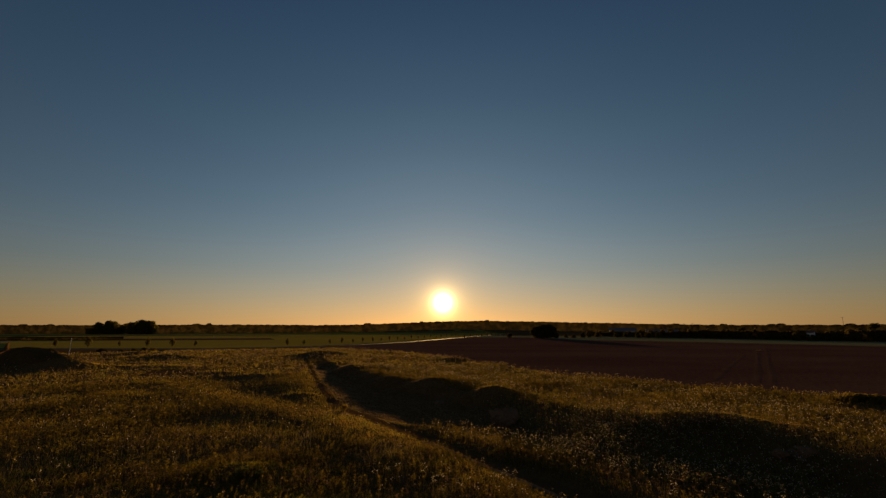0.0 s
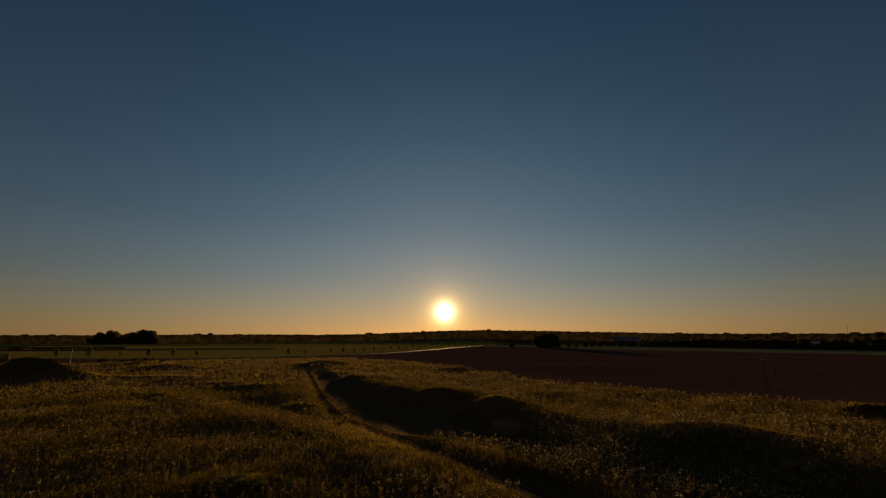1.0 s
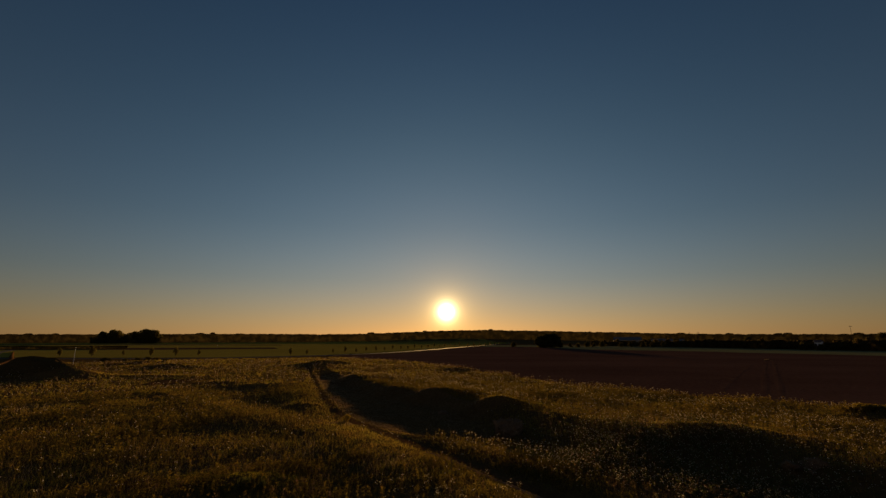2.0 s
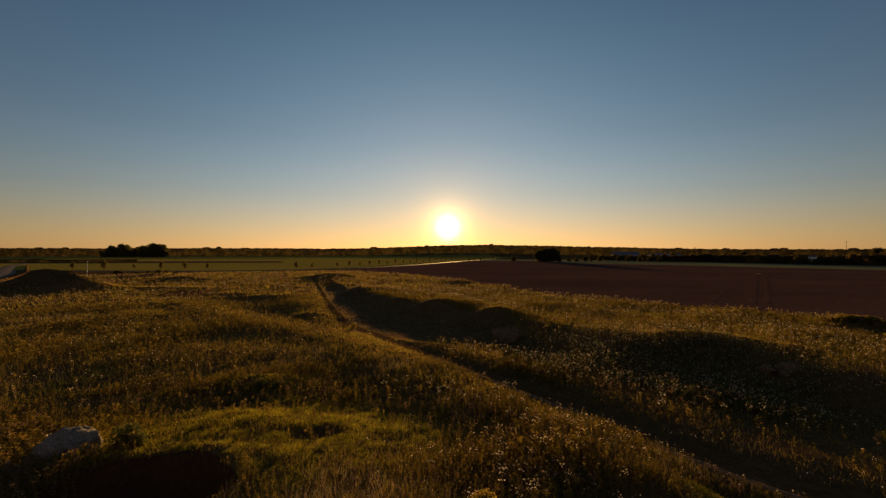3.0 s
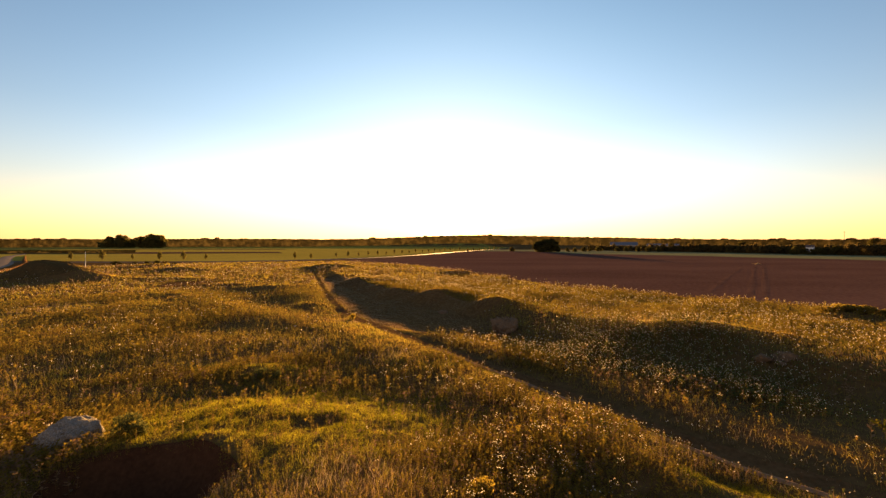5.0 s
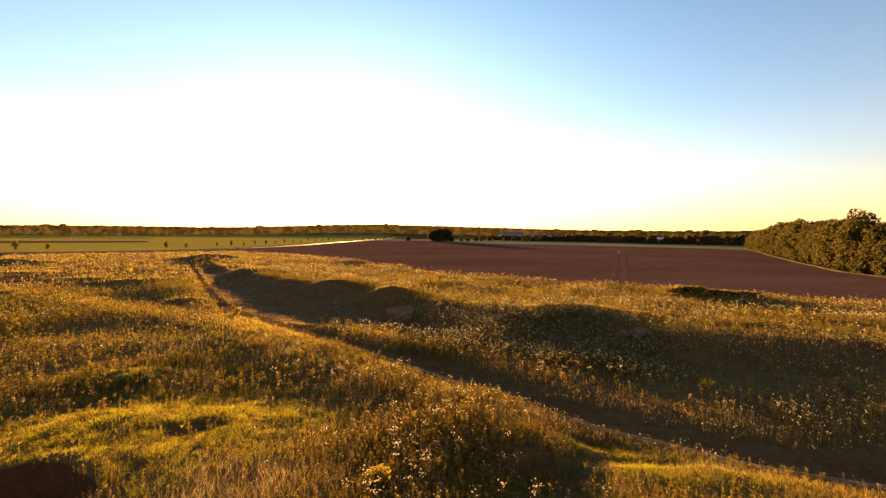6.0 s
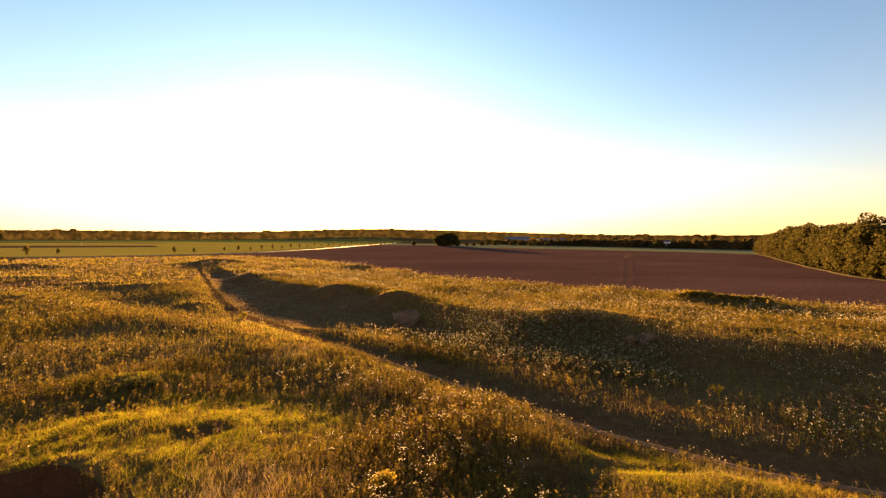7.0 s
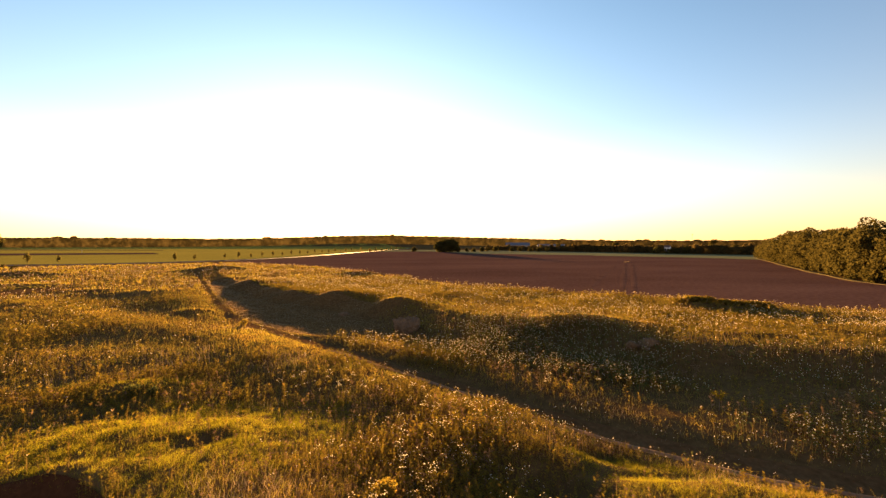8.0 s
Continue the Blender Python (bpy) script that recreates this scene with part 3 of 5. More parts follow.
WOOD = [tree_kind(40 + i, t, w, c, 4600, 0.21, M_WOODLEAF, 0.17, 6) for i, (t, w, c) in enumerate(((8.4, 3.4, 0.3), (9.0, 3.6, 0.4), (7.8, 3.3, 0.2), (9.6, 3.5, 0.4)))]
EDGE = [(173.7, 153.4), (125.2, 101.7), (99.1, 73.6), (87.5, 60.2), (80.4, 51.6), (76.9, 44.6), (75.0, 34)]
for row, (off, step) in enumerate(((0.8, 38), (5.5, 20))):
    line = along(EDGE, step)
    for i, (x, y) in enumerate(line):
        g = np.random.default_rng(900 + row * 100 + i)
        plant_tree("wood_tree", WOOD[int(g.integers(4))], x + off * 0.8 + g.normal() * 0.7, y - off * 0.62 + g.normal() * 0.7,
                   g.uniform(0.9, 1.04) * (0.86 + 0.34 * min(1, i / step * 1.6)) * (1 - 0.2 * min(1, max(0, (51 - y) / 8))) * (1.08 if row else 0.98), g.uniform(0, 360),
                   "leafy tree in the dense edge of a wood", "tree", "trees of the wood")
FOREST = [tree_kind(60 + i, 17.5, w, 0.5, 4200, 0.85, M_YOUNG, 0.4, 4) for i, w in enumerate((9.5, 11.0, 8.5))]
for i, (x, y, k) in enumerate([(-464, 574, 0.46), (-455, 572, 0.64), (-446, 569, 0.86), (-436, 571, 0.94), (-427, 568, 0.86), (-419, 571, 0.64), (-405, 568, 0.82), (-396, 570, 0.97),
                               (-387, 566, 1.0), (-381, 570, 0.9), (-440, 580, 0.9), (-392, 580, 0.97)]):
    plant_tree("broad_tree", FOREST[i % 3], x, y, k * 1.1, i * 53, "broad dark tree in a clump amid the fields", "tree", "trees of the far clump", 0.3)
SHRUB = [tree_kind(80 + i, 3.2, w, 0.05, 900, 0.29, M_WOODLEAF, 0.07, 5) for i, w in enumerate((1.9, 1.5, 2.2))]
for i, (x, y, k) in enumerate([(48, 322, 1.2), (84, 303, 1.0), (90, 306, 0.9), (100, 318, 1.25), (106, 322, 1.1), (115, 330, 1.3),
                               (126, 322, 1.1), (131, 318, 1.25), (137, 312, 1.15), (141, 305, 1.3), (145, 299, 1.2)]):
    plant_tree("shrub", SHRUB[i % 3], x, y, k, i * 71, "dense dark shrub at the far edge of the ploughed field", "shrub", "shrubs beyond the field")

MOUND = [tree_kind(95 + i, 3.2, w, 0.05, 3000, 0.2, M_LEAF, 0.07, 5) for i, w in enumerate((2.0, 1.8))]
for i, (x, y, k) in enumerate([(63.5, 300, 2.5), (67, 298, 2.9), (71, 299, 2.95), (74.5, 301, 2.5), (69, 304, 2.9)]):
    plant_tree("shrub", MOUND[i % 2], x, y, k, i * 71, "tall dense dark shrub in a rounded clump beyond the field", "shrub", "shrubs of the rounded clump")


def belt(name, line, spacing, deep, lumps, seed, leaf, cover, label, mat=None, sunk=0.0, uneven=0.06):
    """A belt of trees far off: a lumpy canopy skin that bulges crown by crown, open at the back, roughened with leaf
    sprays on the side the camera sees, one joined mesh.
    """
    g = np.random.default_rng(seed)
    length = sum(math.hypot(b[0] - a[0], b[1] - a[1]) for a, b in zip(line, line[1:]))
    n = int(length / spacing)
    q = along(line, n)
    d = np.gradient(q[:, :2], axis=0)
    d /= np.linalg.norm(d, axis=1)[:, None]
    out = np.stack([d[:, 1], -d[:, 0]], 1)
    out *= np.where((out * q[:, :2]).sum(1) > 0, -1, 1)[:, None]
    run = np.arange(n) * spacing
    # crowns side by side, each a rounded bulge of its own width and height
    tops, bulge, at = np.zeros(n), np.zeros(n), 0.0
    while at < length:
        w = lumps * g.uniform(0.7, 1.35)
        u = np.clip(1 - ((run - at) / (0.62 * w)) ** 2, 0, 1)
        h = g.uniform(1 - uneven, 1.0)
        if g.random() < 0.05:
            w, h = w * 0.4, g.uniform(1.05, 1.14)
        tops, bulge = np.maximum(tops, h * (0.93 + 0.07 * np.sqrt(u)) * (u > 0)), np.maximum(bulge, np.sqrt(u) * g.uniform(0.5, 1.0))
        at += w * g.uniform(0.55, 0.9)
    tops = np.maximum(tops, 0.94 - uneven) + 0.022 * vnoise(run, 0 * run, lumps * 0.22, seed) + 0.012 * vnoise(run, 0 * run + 5, spacing * 1.3, seed)
    prof = [(0.2, 0.0), (0.75, 0.16), (1.0, 0.42), (0.85, 0.68), (0.5, 0.88), (0.1, 0.985), (-0.4, 1.0), (-1.0, 0.99)]
    rows = []
    for k, (o, h) in enumerate(prof):
        push = o * lumps * 0.32 * (0.35 + 0.65 * bulge) + 0.09 * lumps * vnoise(run, np.full(n, k * 1.0), lumps * 0.3, seed + 2) if o > 0 else o * deep
        x, y = q[:, 0] + out[:, 0] * push, q[:, 1] + out[:, 1] * push
        rows.append(np.stack([x, y, height(x, y) + h * q[:, 2] * tops - 0.2 - sunk], 1))
    m = len(prof)
    cv = np.stack(rows, 1).reshape(-1, 3)
    k = np.arange(n - 1)[:, None] * m
    cf = np.concatenate([k + [j, j + m, j + m + 1, j + 1] for j in range(m - 1)])
    # sprays on the front and the shoulder of the canopy
    count = int(n * cover)
    i, r, u, w = g.integers(0, n - 1, count), g.integers(0, m - 3, count), g.random(count)[:, None], g.random(count)[:, None]
    grid = cv.reshape(n, m, 3)
    c = (grid[i, r] * (1 - u) + grid[i, r + 1] * u) * (1 - w) + (grid[i + 1, r] * (1 - u) + grid[i + 1, r + 1] * u) * w
    c[:, :2] += out[i] * g.uniform(0, 0.5, count)[:, None] * leaf
    c[:, 2] -= leaf * 0.1
    v, f = sprays(c, leaf, g, 0.7)
    me = mesh_of(name, *joined([(v, f), (cv, cf)]), 4, [mat or M_HAZYLEAF, M_SHADESKIN], False, np.repeat([0, 1], [len(f), len(cf)]))
    return tagged(new(name, me), label, "woods", kind="stuff")


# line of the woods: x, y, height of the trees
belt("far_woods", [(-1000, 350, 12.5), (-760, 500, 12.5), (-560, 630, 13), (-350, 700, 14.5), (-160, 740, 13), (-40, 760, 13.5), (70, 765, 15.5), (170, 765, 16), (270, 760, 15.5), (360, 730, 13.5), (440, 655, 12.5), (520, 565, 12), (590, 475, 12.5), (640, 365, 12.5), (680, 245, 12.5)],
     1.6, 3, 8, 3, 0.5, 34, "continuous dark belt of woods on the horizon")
belt("low_hedge", [(-420, 250, 2.6), (-330, 252, 2.4), (-250, 258, 2.0), (-190, 262, 2.2)], 1.0, 4, 4, 12, 0.35, 16, "low dark hedge and heaps beyond the road", M_LEAF)
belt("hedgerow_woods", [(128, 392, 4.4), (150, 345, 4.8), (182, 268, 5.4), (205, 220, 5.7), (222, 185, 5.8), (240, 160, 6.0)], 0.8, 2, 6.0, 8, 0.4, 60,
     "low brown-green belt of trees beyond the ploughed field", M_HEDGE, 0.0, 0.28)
FAR_TREE = [tree_kind(47 + i, t, w, 0.2, 2600, 0.34, M_HEDGE, 0.17, 5) for i, (t, w) in enumerate(((8.4, 3.4), (9.0, 2.9), (7.8, 3.9)))]
g = np.random.default_rng(401)
for i, (x, y) in enumerate(along([(138, 385), (158, 342), (190, 268), (213, 222), (230, 188)], 34)):
    plant_tree("hedgerow_tree", FAR_TREE[i % 3], x - 5 + g.normal() * 3, y - 3 + g.normal() * 3, g.uniform(0.58, 0.9) * (0.85 + 0.15 * i / 33), i * 83, "rounded tree in the far belt beyond the field", "tree", "trees of the far belt")
for i, (x, y, k) in enumerate([(197, 292, 0.85), (256, 262, 0.9), (262, 250, 0.7), (281, 244, 0.85), (170, 330, 0.7)]):
    plant_tree("tall_tree", WOOD[i % 4], x, y, k * 1.25, i * 77, "taller rounded tree that rises over the far belt", "tree", "trees over the far belt")

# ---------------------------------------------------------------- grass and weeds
# bearings just outside what the camera sees
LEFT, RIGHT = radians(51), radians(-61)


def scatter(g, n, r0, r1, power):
    """Places only in the sector that the camera sees; density goes as r ** power."""
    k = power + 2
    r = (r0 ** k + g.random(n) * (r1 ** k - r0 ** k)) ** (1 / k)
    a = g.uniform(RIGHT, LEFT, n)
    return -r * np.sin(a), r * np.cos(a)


def meadow(x, y):
    """True where wild plants grow."""
    d, side, _ = away(x, y, ROAD)
    g, _, _ = away(x, y, GRAVEL)
    return ~inside(x, y, FIELD) & (side < 0) & (d > 4.5) & (g > 4.3) & (x < 70) & (((x + 38.5) / 3.0) ** 2 + ((y - 63) / 4.2) ** 2 > 1 + 0.6 * vnoise(x, y, 0.9, 72))


def off_track(x, y):
    """Distance from the track's middle, stretched far off, where the track narrows to a path."""
    d, _, _ = away(x, y, TRACK)
    return d / np.clip(1.3 - np.hypot(x, y) / 70, 0.4, 1)


def in_pit(x, y):
    return (((x - PIT[0]) / 1.95) ** 2 + ((y - PIT[1]) / 1.8) ** 2) < 1 + 0.22 * vnoise(x, y, 0.6, 73) + 0.12 * vnoise(x, y, 0.22, 74)


def green_zone(x, y):
    """How far the fresh green grass has the upper hand, from 0 to 1."""
    z = bumped(x, y, -5.4, 13.9, 5.6, 3.4, 1.6, 3, 3.0) + bumped(x, y, -8.7, 20.0, 2.5, 1.2, 1.0) + bumped(x, y, 7.2, 10.5, 1.1, 0.55, 1.7, -28) + bumped(x, y, 8.7, 9.9, 1.3, 0.35, 0.7, -38) + bumped(x, y, 8.0, 8.6, 3.0, 1.2, 0.25, -25)
    return np.clip(z + 0.35 * vnoise(x, y, 1.3, 31), 0, 1)


PATCH = (-38.5, 63)


def low_growth(x, y):
    """Where the plants near the track stay low: the near hump, the gully and the small green shelf, from 0 to 1."""
    z = bumped(x, y, 7.8, 8.5, 3.4, 1.0, 1.2, -25, 3.0) + bumped(x, y, 4.7, 9.5, 1.3, 0.8, 0.3, -15) + bumped(x, y, 7.4, 10.2, 1.9, 0.85, 1.1, -32, 3.0)
    return np.clip(z, 0, 1)


def grassy_side(x, y):
    """The slope of short olive grass along the lower side of the track, from 0 to 1."""
    d, side, _ = away(x, y, TRACK)
    return (side > 0) * np.clip((4.6 - d) / 2, 0, 1) * np.clip((45 - y) / 10, 0, 1) * np.clip(0.75 + 0.5 * vnoise(x, y, 2.0, 64), 0, 1)


def hollow_side(x, y):
    """The shaded ground between the track and the ridge, where bright grass is thinned, from 0 to 1."""
    return (away(x, y, TRACK)[1] < 0) * (away(x, y, RIDGE)[1] < 0) * np.clip((x - 4) / 3, 0, 1)


def bare(x, y):
    """Where the plants stay short, on heaped earth."""
    return np.clip(bumped(x, y, -66, 70.5, 7, 6, 0.8) + bumped(x, y, *PATCH, 4.5, 5.5, 0.7) + bumped(x, y, -0.9, 42.0, 3.4, 2.4, 0.5) + bumped(x, y, -26, 92, 7, 4, 0.6) + bumped(x, y, 3.9, 35.5, 2.2, 1.8, 0.4) + 0.75 * bowl(x, y) + 0.62 * low_growth(x, y), 0, 0.8)


def blades(name, g, x, y, tall, wide, lean, mats, label, joints=2):
    """Bent, tapering blades, one joined mesh."""
    n = len(x)
    z = height(x, y) - 0.03
    t = g.uniform(0, 2 * math.pi, n)
    side = np.stack([np.cos(t), np.sin(t), np.zeros(n)], 1) * (wide * 0.5)[:, None]
    t2 = t + g.normal(0, 1.2, n)
    bend = np.stack([np.cos(t2), np.sin(t2), np.zeros(n)], 1) * (tall * lean * g.uniform(0.2, 1.0, n))[:, None]
    root = np.stack([x, y, z], 1)
    up = np.zeros((n, 3))
    up[:, 2] = tall
    if joints == 2:
        v = np.stack([root - side, root + side, root + up * 0.55 + bend * 0.35 + side * 0.8, root + up * 0.55 + bend * 0.35 - side * 0.8, root + up + bend], 1)
        k = np.arange(n)[:, None] * 5
        f = np.concatenate([k + [0, 1, 2], k + [0, 2, 3], k + [3, 2, 4]])
    else:
        v = np.stack([root - side, root + side, root + up + bend], 1)
        f = np.arange(3 * n).reshape(-1, 3)
    ob = new(name, mesh_of(name, v.reshape(-1, 3), f, 3, mats))
    return tagged(ob, label, "grass", kind="stuff")


def tufted(g, x, y, spread):
    """Draws places together into tufts."""
    n = len(x)
    k = g.integers(0, n, n // 9 + 1)
    pick = k[g.integers(0, len(k), n)]
    far = g.random(n) < 0.35
    nx = np.where(far, x, x[pick] + g.normal(0, spread, n))
    ny = np.where(far, y, y[pick] + g.normal(0, spread, n))
    return nx, ny


def grow(name, seed, n, r0, r1, power, keep, tall, wide, lean, mat, label, joints=2, spread=0.09):
    g = np.random.default_rng(seed)
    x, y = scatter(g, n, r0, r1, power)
    x, y = tufted(g, x, y, spread)
    r = np.hypot(x, y)
    d = off_track(x, y)
    ok = meadow(x, y) & (r > 4.5) & (g.random(n) < keep(x, y, g) * (1 - 0.55 * bowl(x, y)) * (1 - 0.7 * hollow_side(x, y)) * (1 - bumped(x, y, 1.2, 10.6, 4.0, 2.6, 0.6)) * (1 - 0.75 * green_hollow(x, y)) * (1 - bumped(x, y, -66, 70.5, 6.6, 5.6, 0.6, 0, 3.0))) & (g.random(n) < np.clip((d - 0.25) / 0.55, np.clip(r / 40 - 0.5, 0.03, 0.8), 1)) & ~in_pit(x, y)
    x, y, r, d = x[ok], y[ok], r[ok], d[ok]
    h = tall * g.uniform(0.45, 1.25, len(x)) * np.clip(0.85 + 0.35 * vnoise(x, y, 2.2, 12) + 0.35 * vnoise(x, y, 0.7, 14), 0.45, 1.5) * np.clip(0.4 + d / 2.6, 0.4, 1) * (1 - bare(x, y))
    return blades(name, g, x, y, h, wide * (1 + r / 22) * g.uniform(0.7, 1.3, len(x)), lean, mat, label, joints)


NEAR, MID = 24, 62
grow("seed_stalks", 7, 2600, 6.0, NEAR, -0.8, lambda x, y, g: np.clip(0.5 + 0.7 * vnoise(x, y, 2.8, 71), 0, 1) * (1 - 0.95 * green_zone(x, y)), 0.5, 0.004, 0.14, M_STALK, "thin upright seed stalks", 1, 0.12)
grow("meadow_grass", 1, 150000, 5.0, NEAR, -0.9, lambda x, y, g: 1 - 0.95 * green_zone(x, y), 0.19, 0.0062, 1.05, M_GRASS, "tangled ochre and olive meadow grass")
grow("fresh_grass", 2, 60000, 5.0, NEAR, -0.9, lambda x, y, g: 0.06 + green_zone(x, y), 0.17, 0.007, 0.9, M_GREEN, "short fresh yellow-green grass on low humps", spread=0.06)


def turf(seed, n, x0, x1, y0, y1):
    """Dense cushions of short turf on the grassy plateau."""
    g = np.random.default_rng(seed)
    x, y = g.uniform(x0, x1, n), g.uniform(y0, y1, n)
    x, y = tufted(g, x, y, 0.05)
    clump = 0.5 + 0.5 * vnoise(x, y, 0.45, 81)
    ok = (g.random(n) < green_zone(x, y) * np.clip(0.35 + 1.1 * clump, 0, 1)) & ~in_pit(x, y)
    x, y, clump = x[ok], y[ok], clump[ok]
    h = (0.05 + 0.10 * clump) * g.uniform(0.6, 1.3, len(x))
    return blades("fresh_grass", g, x, y, h, np.full(len(x), 0.0085) * g.uniform(0.7, 1.3, len(x)), 0.8, M_GREEN, "dense cushions of short yellow-green turf", 1)


turf(21, 360000, -13.5, 1.5, 9.0, 21.5)
turf(22, 60000, 5.4, 11.0, 8.0, 11.6)
g = np.random.default_rng(23)
x, y = g.uniform(3.6, 13.0, 70000), g.uniform(6.0, 9.6, 70000)
short = (g.random(70000) < bumped(x, y, 7.9, 8.2, 3.6, 1.15, 0.6, -25, 3.0) * np.clip(0.6 + 0.5 * vnoise(x, y, 0.5, 83), 0, 1)) & (off_track(x, y) > 1.2)
x, y = x[short], y[short]
blades("meadow_grass", g, x, y, g.uniform(0.08, 0.19, len(x)), np.full(len(x), 0.0065), 0.9, M_GREEN, "short olive grass on a low hump", 1)
grow("meadow_grass", 8, 70000, 9.0, 45, -0.7, lambda x, y, g: grassy_side(x, y), 0.17, 0.0085, 0.9, M_GRASS, "short olive grass on the slope beside the track", 1)
grow("dry_grass", 3, 100000, 5.0, NEAR, -0.9, lambda x, y, g: np.clip(-0.25 + 1.1 * vnoise(x, y, 3.1, 44) + bumped(x, y, -3.2, 9.9, 3.2, 1.5, 1.6) + bumped(x, y, -6.0, 16.6, 4.5, 0.7, 1.0), 0, 1) * (1 - 0.9 * green_zone(x, y)), 0.33, 0.0045, 0.75, M_DRY,
     "tall dry tan grass with bent stalks")
grow("meadow_grass", 4, 230000, NEAR, MID, -0.9, lambda x, y, g: 0.9 + 0 * x, 0.21, 0.014, 0.8, M_GRASS, "tangled ochre and olive meadow grass", 1, 0.15)
grow("dry_grass", 5, 55000, NEAR, MID, -0.9, lambda x, y, g: np.clip(1.2 * vnoise(x, y, 4.1, 45) + bumped(x, y, 21.8, 16.6, 3.2, 1.4, 1.2, -45) + bumped(x, y, 13, 31.5, 2.6, 1.2, 0.8), 0, 1), 0.42, 0.009, 0.4, M_DRY, "tall dry tan grass with bent stalks", 1, 0.15)
grow("meadow_grass", 6, 130000, MID, 150, -1.2, lambda x, y, g: 0.95 + 0 * x, 0.28, 0.02, 0.8, M_GRASS, "tangled ochre and olive meadow grass", 1, 0.3)


# short pale grass added to lift the shaded basin as lens glare would
g = np.random.default_rng(24)
x, y = g.uniform(-28, 6, 190000), g.uniform(24, 75, 190000)
x, y = tufted(g, x, y, 0.2)
low = (g.random(len(x)) < bowl(x, y)) & (off_track(x, y) > 0.8)
x, y = x[low], y[low]
blades("dry_grass", g, x, y, g.uniform(0.05, 0.14, len(x)), 0.0007 * np.hypot(x, y) * g.uniform(0.7, 1.3, len(x)), 1.3, M_DRY, "short pale tan grass that stands in for glare in a low basin", 1)


# sparse grass outside the camera's sector, out to 26 m
g = np.random.default_rng(91)
r, a = 26 * np.sqrt(g.random(60000)), g.uniform(0, 2 * math.pi, 60000)
x, y = -r * np.sin(a), r * np.cos(a)
back = ((np.cos(a) < math.cos(radians(58))) | (r < 5.2)) & ~in_pit(x, y) & (off_track(x, y) > 0.9)
x, y = x[back], y[back]
blades("meadow_grass", g, x, y, g.uniform(0.12, 0.4, len(x)), np.full(len(x), 0.014), 0.7, M_GRASS, "tangled ochre and olive meadow grass", 1)


# ---- weeds with pale fluffy heads
def heads(centres, size, g):
    """Ragged little flower heads: eight faces each, pulled out of shape."""
    n = len(centres)
    o = np.array([(1, 0, 0), (0, 1, 0), (-1, 0, 0), (0, -1, 0), (0, 0, 0.8), (0, 0, -0.9)], float)
    v = centres[:, None, :] + o[None] * size[:, None, None] * g.uniform(0.55, 1.35, (n, 6, 1))
    f = np.array([(0, 1, 4), (1, 2, 4), (2, 3, 4), (3, 0, 4), (1, 0, 5), (2, 1, 5), (3, 2, 5), (0, 3, 5)])
    return v.reshape(-1, 3), (np.arange(n)[:, None, None] * 6 + f[None]).reshape(-1, 3)


